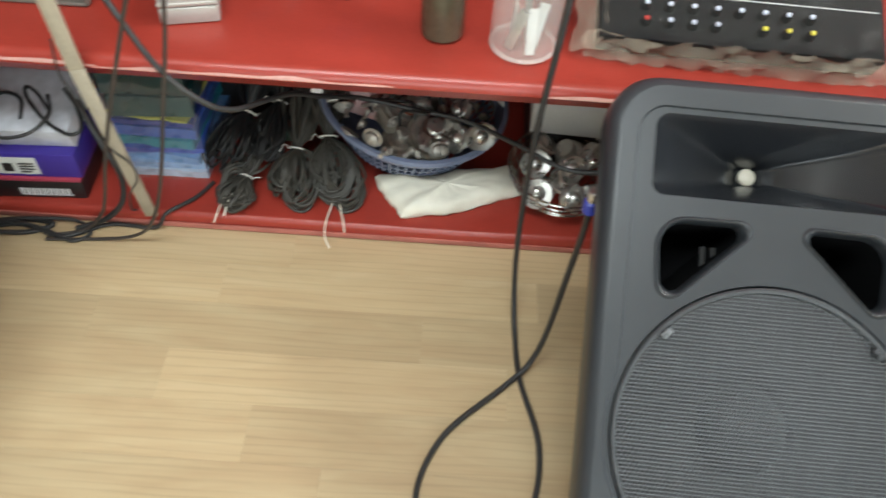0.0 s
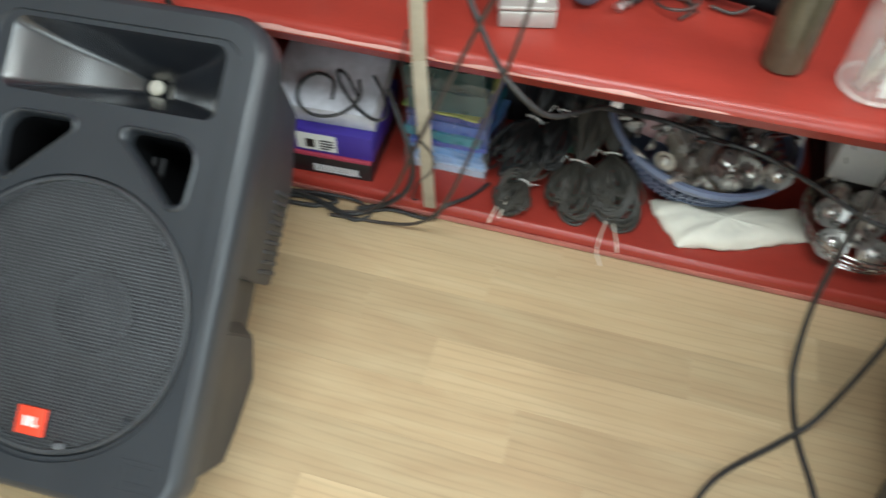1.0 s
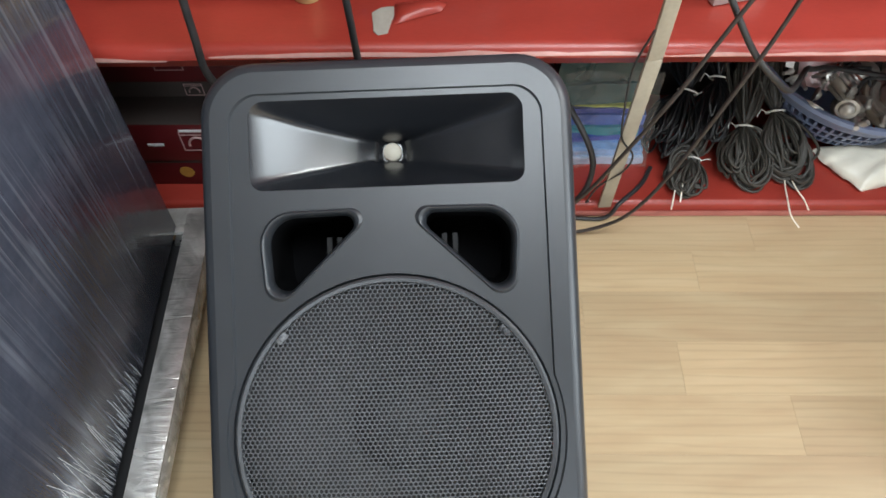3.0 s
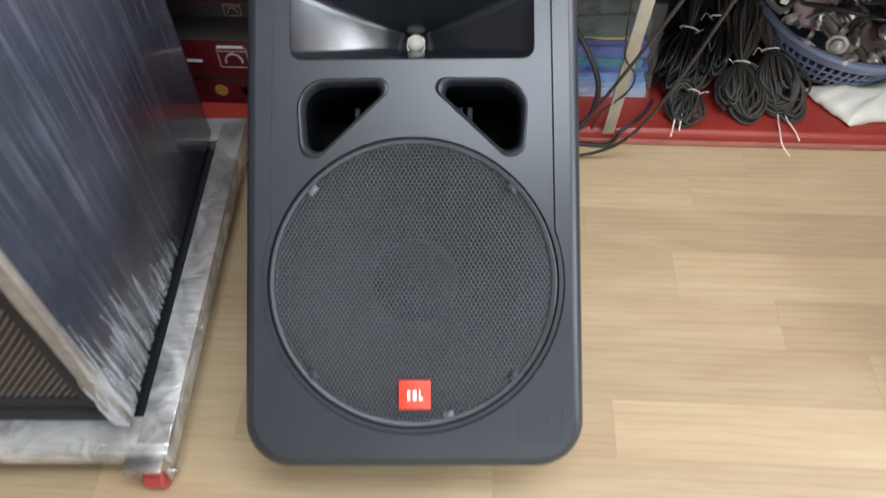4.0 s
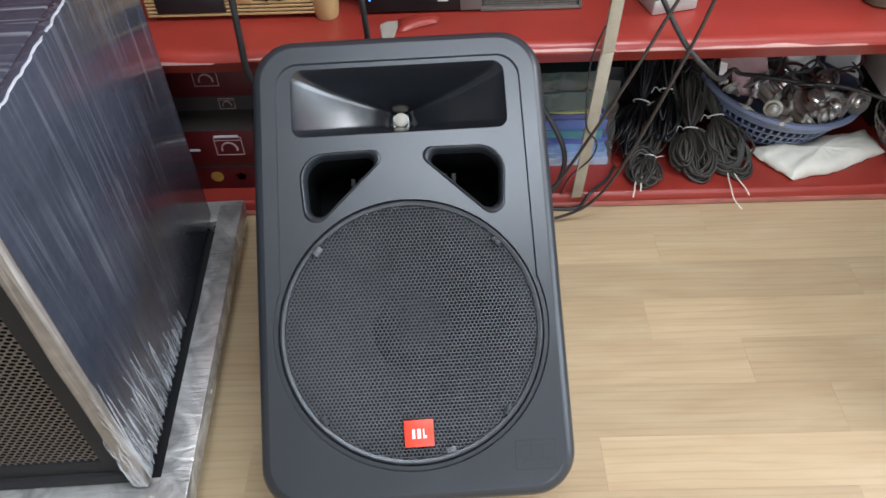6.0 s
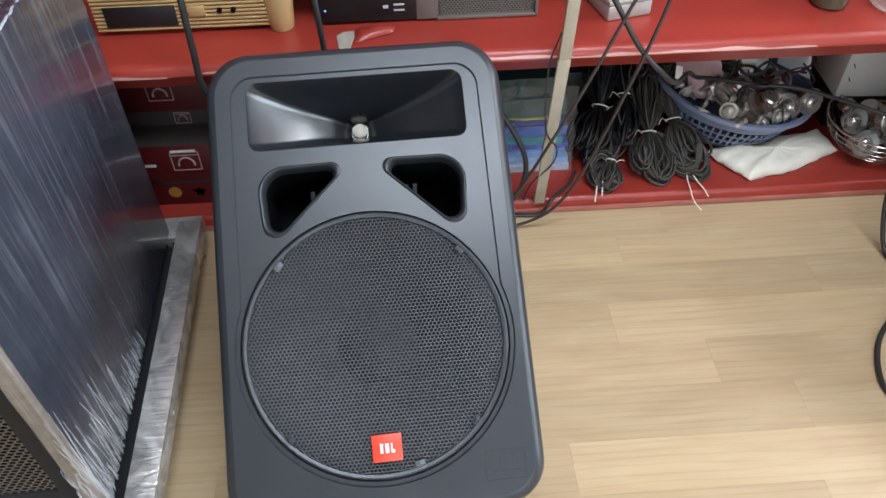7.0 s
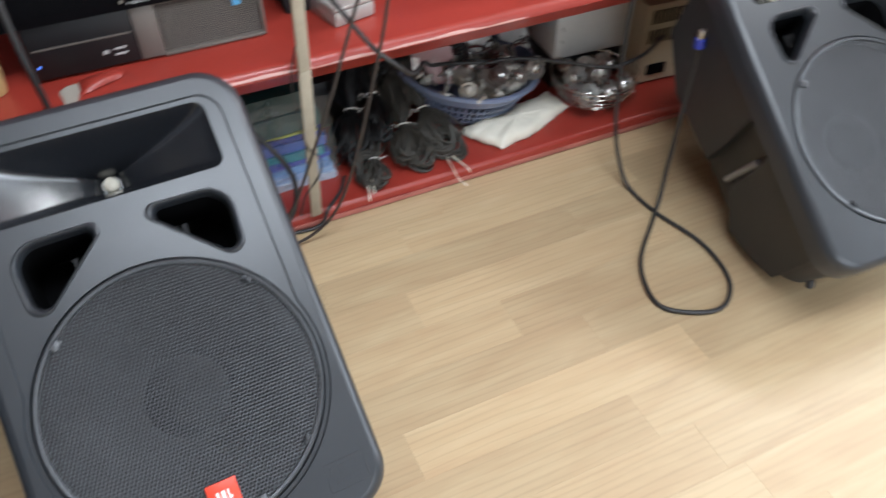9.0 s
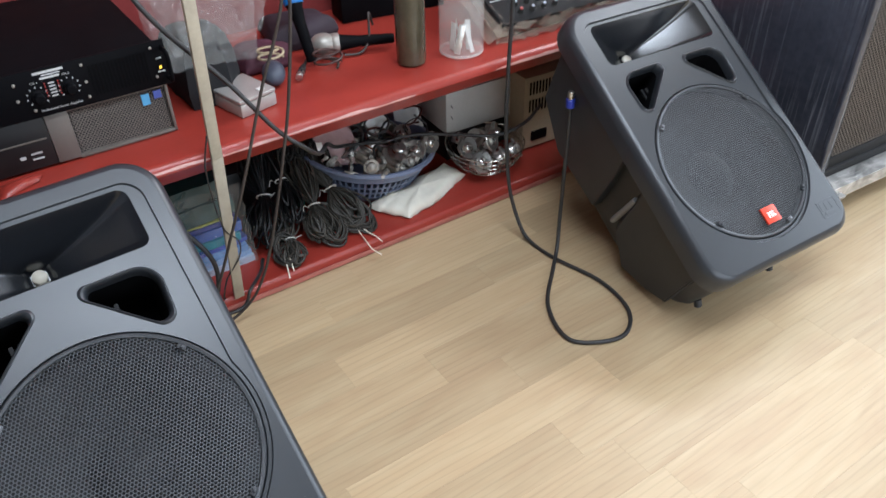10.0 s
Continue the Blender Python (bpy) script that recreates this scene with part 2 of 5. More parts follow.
def box(x0, x1, y0, y1, z0, z1, bevel=0.0, bm=None, m=None, seg=2):
    b = bmesh.new()
    g = bmesh.ops.create_cube(b, size=1.0)
    for v in g["verts"]:
        v.co = Vector(((x0 + x1) / 2 + v.co.x * (x1 - x0), (y0 + y1) / 2 + v.co.y * (y1 - y0), (z0 + z1) / 2 + v.co.z * (z1 - z0)))
    if bevel:
        bmesh.ops.bevel(b, geom=b.edges[:], offset=bevel, segments=seg, affect="EDGES", profile=0.5)
    if m is not None:
        b.transform(m)
    return merged(bm, b)


def merged(bm, b):
    if bm is None:
        return b
    me = bpy.data.meshes.new("tmp")
    b.to_mesh(me)
    b.free()
    bm.from_mesh(me)
    bpy.data.meshes.remove(me)
    return bm


def loft(loops, cap0=True, cap1=True, bm=None, closed=True):
    """Skin through loops of equally many points."""
    b = bm or bmesh.new()
    rows = [[b.verts.new(p) for p in lp] for lp in loops]
    n = len(rows[0])
    for r0, r1 in zip(rows, rows[1:]):
        for i in range(n if closed else n - 1):
            j = (i + 1) % n
            b.faces.new((r0[i], r0[j], r1[j], r1[i]))
    if cap0:
        b.faces.new(rows[0][::-1])
    if cap1:
        b.faces.new(rows[-1])
    return b


def ring(cx, cy, z, r, n=32, ry=None):
    return [(cx + r * math.cos(2 * math.pi * i / n), cy + (ry or r) * math.sin(2 * math.pi * i / n), z) for i in range(n)]


def lathe(profile, n=32, cx=0, cy=0, cap0=True, cap1=True, bm=None):
    return loft([ring(cx, cy, z, max(r, 1e-4), n) for r, z in profile], cap0, cap1, bm)


def rrect(x0, x1, y0, y1, r, z, k=8):
    """Rounded rectangle of 4 * (k + 1) points, anticlockwise."""
    pts = []
    for cx, cy, a in ((x1 - r, y1 - r, 0), (x0 + r, y1 - r, 90), (x0 + r, y0 + r, 180), (x1 - r, y0 + r, 270)):
        for i in range(k + 1):
            t = radians(a + 90 * i / k)
            pts.append((cx + r * math.cos(t), cy + r * math.sin(t), z))
    return pts


def smooth_path(pts, per=8):
    """Catmull-Rom points through pts."""
    pts = [Vector(p) for p in pts]
    ext = [pts[0] * 2 - pts[1]] + pts + [pts[-1] * 2 - pts[-2]]
    out = []
    for a, b, c, d in zip(ext, ext[1:], ext[2:], ext[3:]):
        for i in range(per):
            t = i / per
            out.append(0.5 * (2 * b + (c - a) * t + (2 * a - 5 * b + 4 * c - d) * t * t + (3 * b - a - 3 * c + d) * t ** 3))
    out.append(pts[-1])
    return out


def tube(pts, r, sides=8, per=8, bm=None):
    """A round cable through pts."""
    path = smooth_path(pts, per)
    b = bm or bmesh.new()
    up = Vector((0, 0, 1))
    loops = []
    for i, p in enumerate(path):
        d = (path[min(i + 1, len(path) - 1)] - path[max(i - 1, 0)])
        d = d.normalized() if d.length > 1e-9 else Vector((1, 0, 0))
        s = d.cross(up)
        if s.length < 0.05:
            s = d.cross(Vector((1, 0, 0)))
        s.normalize()
        u = s.cross(d)
        up = u
        loops.append([p + r * (math.cos(2 * math.pi * k / sides) * s + math.sin(2 * math.pi * k / sides) * u) for k in range(sides)])
    return loft(loops, True, True, b)


def holed(outer, holes, z):
    """Flat sheet at z with holes."""
    b = bmesh.new()
    edges = []
    for lp in (outer, *holes):
        vs = [b.verts.new((p[0], p[1], z)) for p in lp]
        edges += [b.edges.new((vs[i], vs[(i + 1) % len(vs)])) for i in range(len(vs))]
    bmesh.ops.triangle_fill(b, use_beauty=True, use_dissolve=False, edges=edges, normal=(0, 0, 1))
    return b


def wall_between(l0, l1, bm):
    return loft([l0, l1], False, False, bm)


def fillet(corners, radii, z, k=7):
    """Polygon with rounded corners."""
    out, n = [], len(corners)
    for i in range(n):
        p, a, c = Vector(corners[i]), Vector(corners[i - 1]), Vector(corners[(i + 1) % n])
        d0, d1 = (a - p).normalized(), (c - p).normalized()
        half = math.acos(max(-1, min(1, d0.dot(d1)))) / 2
        t = radii[i] / math.tan(half)
        q0, q1 = p + d0 * t, p + d1 * t
        ctr = p + (d0 + d1).normalized() * (radii[i] / math.sin(half))
        a0 = math.atan2(*(q0 - ctr).yx)
        a1 = math.atan2(*(q1 - ctr).yx)
        while a1 - a0 > math.pi:
            a1 -= 2 * math.pi
        while a1 - a0 < -math.pi:
            a1 += 2 * math.pi
        for j in range(k + 1):
            s = a0 + (a1 - a0) * j / k
            out.append((ctr.x + radii[i] * math.cos(s), ctr.y + radii[i] * math.sin(s), z))
    return out


def scaled(loop, f, z, g=None):
    cx = sum(p[0] for p in loop) / len(loop)
    cy = sum(p[1] for p in loop) / len(loop)
    return [(cx + (p[0] - cx) * f, cy + (p[1] - cy) * (g or f), z) for p in loop]


# ---- room ----
def slab(name, x0, x1, y0, y1, z0, z1, mat, label, category, kind="structure"):
    return solo(name, box(x0, x1, y0, y1, z0, z1), mat, label, category, kind=kind, smooth=0)


floor = slab("floor", -2.6, 4.3, -3.6, 0.75, -0.08, -0.004, JOINT, "light oak plank floor with tight joints", "floor")
slab("wall_north", -2.6, 4.3, 0.52, 0.64, -0.004, 2.6, WALL, "plain painted wall behind the red shelves", "wall")
slab("wall_west", -2.72, -2.6, -3.6, 0.75, -0.08, 2.6, WALL, "plain painted side wall", "wall")
slab("wall_east_north", 4.3, 4.42, 0.1, 0.75, -0.08, 2.6, WALL, "plain painted wall beside the open doorway", "wall")
slab("wall_east_south", 4.3, 4.42, -3.6, -2.6, -0.08, 2.6, WALL, "plain painted wall beside the open doorway", "wall")
slab("wall_east_low", 4.3, 4.42, -2.6, 0.1, -0.08, 0.6, WALL, "low wall under the shop opening", "wall")
slab("wall_east_high", 4.3, 4.42, -2.6, 0.1, 2.5, 2.6, WALL, "wall above the shop opening", "wall")
slab("wall_south_left", -2.6, -0.7, -3.72, -3.6, -0.08, 2.6, WALL, "plain painted wall beside the shop front", "wall")
slab("wall_south_right", 2.3, 4.3, -3.72, -3.6, -0.08, 2.6, WALL, "plain painted wall beside the shop front", "wall")
slab("wall_south_low", -0.7, 2.3, -3.72, -3.6, -0.08, 0.5, WALL, "low wall under the shop front", "wall")
slab("wall_south_high", -0.7, 2.3, -3.72, -3.6, 2.3, 2.6, WALL, "wall above the shop front", "wall")
slab("ceiling", -2.72, 4.42, -3.72, 0.75, 2.6, 2.7, CEIL, "plain white ceiling", "ceiling")


def shelf_board(name, y_front, z_low, z_top, y_low, label):
    """Board with a soft, film-covered front edge, drawn as a section along x."""
    sec = []
    r = (z_top - z_low) * 0.32
    sec.append((0.52, z_low))
    sec.append((y_low, z_low))
    sec.append((y_low - 0.004, z_low + 0.004))
    for i in range(7):
        a = radians(90 * i / 6)
        sec.append((y_front + r - r * math.cos(a) * 1.0, z_top - r + r * math.sin(a)))
    sec.append((0.52, z_top))
    loops = []
    n = 120
    for i in range(n + 1):
        x = -2.59 + 6.18 * i / n
        lp = []
        for y, z in sec:
            wob = noise.noise(Vector((x * 2.3, y * 3, z * 9))) if y < 0.3 else 0
            lp.append((x, y + 0.003 * wob, z + 0.0015 * noise.noise(Vector((x * 5, y * 7, 3.3)))))
        loops.append(lp)
    return solo(name, loft(loops), RED, label, "shelf", kind="structure", smooth=40)


shelf_board("lower_shelf", 0.0, 0.0, 0.038, 0.003, "low red vinyl-covered shelf board on the floor")
shelf_board("upper_shelf", -0.052, 0.385, 0.448, -0.012, "red vinyl-covered shelf board with a glossy rounded edge")
def edge_tape():
    """Clear worn tape along the rounded shelf edge, in overlapping lengths; its pale colour also paints the edge
    highlight.
    """
    rt = random.Random(9)
    x = -2.4
    while x < 3.4:
        ln = rt.uniform(0.35, 0.8)
        w = rt.uniform(0.006, 0.013)
        dz = rt.uniform(-0.004, 0.004)
        rows = []
        n = 24
        for i in range(n + 1):
            xx = x + ln * i / n
            k = 0.35 + 0.65 * min(1, 6 * min(i, n - i) / n)
            z = 0.431 + dz + 0.0025 * noise.noise(Vector((xx * 6, 1, 1)))
            ww = w * k * (0.7 + 0.5 * noise.noise(Vector((xx * 14, 5, 1))))
            y = lambda zz: -0.0545 + max(0, (zz - 0.428)) ** 2 * 28 - 0.0006
            rows.append([(xx, y(z + ww * q / 3) + 0.003 * noise.noise(Vector((xx * 2.3, -0.15, 3.9))) * 0.6, z + ww * q / 3) for q in range(4)])
        ob = solo("edge_tape", loft(rows, False, False, closed=False), TAPE, "worn clear tape with the edge highlight in its colour, along the red shelf", "tape", kind="structure")
        x += ln + rt.uniform(-0.05, 0.25)


SCUFF = material("scuffed_pink_vinyl", srgb("A8645A"), 0.4, vary=0.3, scale=12, stretch=(1, 1, 6))
# pale tint holds both the scuffed tape and the highlight on the edge
TAPE = glass("scuffed_clear_tape_highlight", srgb("E6B8AE"), 0.2, 0.6)
edge_tape()
solo("skirting_strip", box(-0.9, 1.3, -0.0042, -0.001, 0.003, 0.016, 0.0005), SCUFF, "scuffed pale strip along the low shelf foot", "strip", kind="structure")
slab("shelf_back", -2.59, 3.59, 0.505, 0.519, 0.04, 2.2, RED_WALL, "dull red panel closing the back of the shelves", "panel")


def strip_post():
    b = bmesh.new()
    a, c = Vector((0.0, -0.008, 0.038)), Vector((0.016, -0.125, 1.05))
    a2 = Vector((0.005, -0.072, 0.44))
    box(-0.0118, 0.0118, -0.0035, 0.0035, 0, (a2 - a).length, 0.001, b, Matrix.Translation(a) @ (a2 - a).to_track_quat("Z", "X").to_matrix().to_4x4() @ pose(0, 0, 0, 0, 0, 90))
    box(-0.0118, 0.0118, -0.0035, 0.0035, 0, (c - a2).length, 0.001, b, Matrix.Translation(a2) @ (c - a2).to_track_quat("Z", "X").to_matrix().to_4x4() @ pose(0, 0, 0, 0, 0, 90))
    return solo("shelf_post", b, POST, "cream painted flat metal strip post against the shelf edge", "post")


strip_post()

# ---- loudspeakers ----
def make_speaker():
    sp = thing("loudspeaker", "charcoal plastic loudspeaker leaning back, with a round mesh grille", "loudspeaker", group="pair of loudspeakers")
    border = 0.004
    K = 10

    def out(inset, z, arch=0.006, hw=0.2225, v0=-0.2425, v1=0.4425, r=0.062):
        lp = rrect(-hw + inset, hw - inset, v0 + inset, v1 - inset, max(r - inset * 0.6, 0.02), z, K)
        lp = [(x, y + (arch * (1 - (x / hw) ** 2) if y > 0.2 else 0), z) for x, y, z in lp]
        return [(x * (1 - 0.014 * (y + 0.2425) / 0.68), y, z) for x, y, z in lp]

    # baffle: rim, step line, inner panel
    def inner(z, g=0.0):
        pts = []
        R = 0.1965 + g
        a0 = math.atan2(0.066, 0.182 + g)
        for x, y, _ in rrect(-0.182 - g, 0.182 + g, 0.066, 0.399 + g, 0.030, z, 8)[:18]:
            pts.append((x, y + 0.0155 * (1 - (x / 0.182) ** 2), z))
        n = 60
        for i in range(n + 1):
            t = math.pi - a0 + (math.pi + 2 * a0) * i / n
            pts.append((R * math.cos(t), R * math.sin(t), z))
        return pts

    outer = out(0.016, border)
    in_hi, in_lo = inner(border, 0.0008), inner(0.0, -0.0008)
    b = loft([out(0, -0.05), out(0, -0.018), out(0.004, -0.004), out(0.010, 0.002), outer], False, False)
    b = merged(b, holed(outer, [in_hi], border))
    wall_between(in_hi, in_lo, b)
    def mouth(hw, v0, v1, r, z, arch):
        return [(x, y + (arch * (1 - (x / hw) ** 2) if y > (v0 + v1) / 2 else 0), z) for x, y, z in rrect(-hw, hw, v0, v1, r, z, 7)]

    horn_m = mouth(0.1605, 0.2915, 0.3935, 0.016, 0.0, 0.0135)
    port = fillet([(-0.1475, 0.2610), (-0.0215, 0.2630), (-0.1395, 0.1505)], [0.034, 0.0118, 0.0168], 0.0)
    port_r = [(-x, y, z) for x, y, z in port][::-1]
    gr = ring(0, 0, 0, 0.1905, 72)
    b = merged(b, holed(in_lo, [scaled(horn_m, 1.0, 0), scaled(port, 1.15, 0), scaled(port_r, 1.15, 0), gr], 0.0))
    for pl in (port, port_r):
        loft([scaled(pl, 1.15, 0), scaled(pl, 1.12, 0.0022), scaled(pl, 1.08, 0.0036), scaled(pl, 1.04, 0.0026), scaled(pl, 1.0, -0.001), scaled(pl, 0.97, -0.006), scaled(pl, 0.955, -0.012), scaled(pl, 0.95, -0.02)], False, False, b)
    loft([gr, ring(0, 0, -0.006, 0.188, 72), ring(0, 0, -0.03, 0.188, 72)], False, False, b)
    part("baffle", b, ABS, sp)
    # cabinet behind it
    secs = [(-0.05, 0.2225, -0.2425, 0.441, 0.062), (-0.054, 0.198, -0.236, 0.430, 0.055), (-0.12, 0.182, -0.236, 0.420, 0.05), (-0.205, 0.165, -0.235, 0.40, 0.045), (-0.228, 0.161, -0.226, 0.395, 0.045), (-0.26, 0.156, -0.184, 0.38, 0.045), (-0.32, 0.140, -0.10, 0.345, 0.045), (-0.352, 0.122, -0.056, 0.31, 0.045), (-0.362, 0.105, -0.035, 0.285, 0.04)]
    part("cabinet", loft([out(0, z, 0.004, hw, v0, v1, r) for z, hw, v0, v1, r in secs], False, True), ABS_DARK, sp)
    # sill of the hand recess, coloured as if lit from above
    for sgn in (-1,):
        part("recess_sill", tube([(sgn * 0.193, 0.018, -0.112), (sgn * 0.181, 0.020, -0.18), (sgn * 0.164, 0.023, -0.258)], 0.0075, 8, 2), SILL, sp, "sill of the hand recess, light falling on it put in the colour")
    # raised side pads, with the hand recess between them
    side_u = lambda n: 0.2125 - (-0.056 - n) * 0.15
    for s in (-1, 1):
        for poly in (((-0.195, -0.056), (0.016, -0.056), (0.004, -0.15), (-0.004, -0.245), (-0.08, -0.31), (-0.16, -0.26), (-0.205, -0.215)), ((0.095, -0.056), (0.385, -0.056), (0.365, -0.22), (0.25, -0.30), (0.08, -0.285), (0.085, -0.18))):
            lo = [(s * (side_u(n) - 0.042), v + (0.03 if -0.01 < v < 0.02 else 0.0), n) for v, n in poly]
            hi = [(s * side_u(n), v, n) for v, n in poly]
            pb = loft([lo, hi], True, True)
            bmesh.ops.bevel(pb, geom=[e for e in pb.edges if all(abs(abs(v.co.x) - side_u(v.co.z)) < 1e-5 for v in e.verts)], offset=0.004, segments=2, affect="EDGES")
            part("side_pad", pb, ABS_DARK, sp)
    # horn with its throat
    hb = loft([horn_m, mouth(0.1565, 0.2945, 0.3905, 0.015, -0.006, 0.013), mouth(0.143, 0.300, 0.387, 0.013, -0.020, 0.011), mouth(0.116, 0.309, 0.380, 0.011, -0.045, 0.008), mouth(0.083, 0.318, 0.373, 0.009, -0.070, 0.005), mouth(0.046, 0.328, 0.366, 0.007, -0.094, 0.002), mouth(0.022, 0.334, 0.361, 0.006, -0.114, 0.0), mouth(0.013, 0.336, 0.359, 0.006, -0.125, 0.0)], False, True)
    horn = part("horn", hb, HORN, sp, "smooth flared horn")
    part("driver_dome", lathe([(0.0125, -0.119), (0.0115, -0.115), (0.007, -0.112), (0.001, -0.111)], 20, 0, 0.3475), material("pale_diaphragm", srgb("C9C3B4"), 0.4, bump=0), horn, "pale diaphragm in the horn throat")
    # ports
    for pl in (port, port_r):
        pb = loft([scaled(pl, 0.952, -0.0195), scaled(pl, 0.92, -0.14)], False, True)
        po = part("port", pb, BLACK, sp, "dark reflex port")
        sx = -1 if pl is port else 1
        for k in range(2):
            x = sx * (0.064 + 0.013 * k)
            part("port_rib", box(x - 0.003, x + 0.003, 0.205, 0.236, -0.05, -0.045), CONE, po)
    # woofer and grille
    part("woofer_cone", lathe([(0.186, -0.03), (0.165, -0.028), (0.15, -0.034), (0.06, -0.08)], 48, cap0=False, cap1=False), PAPER_CONE, sp, "grey paper cone behind the grille")
    part("dust_cap", lathe([(0.061, -0.081), (0.055, -0.074), (0.03, -0.062), (0.001, -0.058)], 32, cap0=False), CONE, sp)
    part("grille_rim", loft([ring(0, 0, -0.008, 0.188, 72), ring(0, 0, 0.001, 0.1875, 72), ring(0, 0, 0.003, 0.185, 72), ring(0, 0, 0.002, 0.181, 72), ring(0, 0, -0.008, 0.180, 72)], False, False), STEEL_BLACK, sp)
    part("grille", perforated(0.183, 0.0056, 0.70, 0.008), STEEL_BLACK, sp, "round perforated black steel grille")
    badge = part("badge", box(-0.0185, 0.0225, -0.163, -0.126, 0.005, 0.0095, 0.0008), BADGE, sp, "small square red badge with white marks")
    for x0, x1, y0, y1 in ((-0.0075, -0.0035, -0.1515, -0.1385), (-0.0005, 0.0045, -0.1515, -0.1385), (0.0075, 0.0125, -0.1515, -0.1475), (0.0075, 0.0095, -0.1475, -0.1385)):
        part("badge_mark", box(x0, x1, y0, y1, 0.009, 0.0102), WHITE, badge)
    for a in (43, 137, 223, 317, 285):
        x, y = 0.176 * math.cos(radians(a)), 0.176 * math.sin(radians(a))
        cl = box(-0.007, 0.007, -0.004, 0.004, 0.0, 0.006, 0.0015, None, pose(x, y, 0.001, 0, 0, a + 90))
        lathe([(0.003, 0.004), (0.003, 0.0085), (0.0015, 0.0095)], 10, x, y, bm=cl)
        part("grille_clip", cl, GREY_SCREW if a in (137, 285) else ABS_DARK, sp)
    pl = bmesh.new()
    for x0, x1, y0, y1 in ((0.135, 0.193, -0.1655, -0.164), (0.135, 0.193, -0.205, -0.2035), (0.135, 0.1365, -0.205, -0.164), (0.1915, 0.193, -0.205, -0.164), (0.141, 0.152, -0.188, -0.1705), (0.156, 0.169, -0.188, -0.1705), (0.173, 0.186, -0.188, -0.1705), (0.146, 0.183, -0.199, -0.192)):
        box(x0, x1, y0, y1, 0.0035, 0.0045, 0.0002, pl, seg=1)
    part("moulded_plate", pl, ABS, sp, "raised moulded model plate")
    for s in (-1, 1):
        part("foot", lathe([(0.009, 0.0), (0.009, 0.016), (0.006, 0.019)], 14, s * 0.12, 0.0), ABS_DARK, sp).matrix_basis = pose(0, -0.233, -0.19, 125, 0, 0)
    for k in range(9):
        y = 0.10 + 0.016 * k
        part("side_fin", box(0.176, 0.194, y, y + 0.007, -0.25, -0.19, 0.001, seg=1), ABS_DARK, sp)
    return sp


def perforated(R, pitch, open_part, dome):
    """Honeycomb sheet: each cell a hexagon with a hexagonal hole."""
    verts, faces = [], []
    rh = pitch / math.sqrt(3)
    ny = int(R / (pitch * 0.866)) + 1
    nx = int(R / pitch) + 1
    hgt = lambda x, y: dome * (1 - (x * x + y * y) / (R * R))
    for j in range(-ny, ny + 1):
        for i in range(-nx, nx + 1):
            cx, cy = (i + 0.5 * (j % 2)) * pitch, j * pitch * 0.866
            if math.hypot(cx, cy) > R - pitch * 0.3:
                continue
            base = len(verts)
            for f in (1.0, open_part):
                for k in range(6):
                    a = radians(30 + 60 * k)
                    x, y = cx + rh * f * math.cos(a), cy + rh * f * math.sin(a)
                    verts.append((x, y, hgt(x, y) - (0.0 if f == 1 else 0.0004)))
            for k in range(6):
                l = (k + 1) % 6
                faces.append((base + k, base + l, base + 6 + l, base + 6 + k))
    me = bpy.data.meshes.new("tmp")
    me.from_pydata(verts, [], faces)
    b = bmesh.new()
    b.from_mesh(me)
    bpy.data.meshes.remove(me)
    return b


def lean(x, y, z, tilt, yaw):
    return Matrix.Translation((x, y, z)) @ pose(0, 0, 0, 0, 0, yaw) @ pose(0, 0, 0, tilt, 0, 0)


speaker = make_speaker()
speaker.matrix_world = lean(-0.3436, -0.5896, 0.3165, 36.28, 2.77)
copy_thing(speaker, lean(0.975, -0.554, 0.3325, 34.8, -2.3))

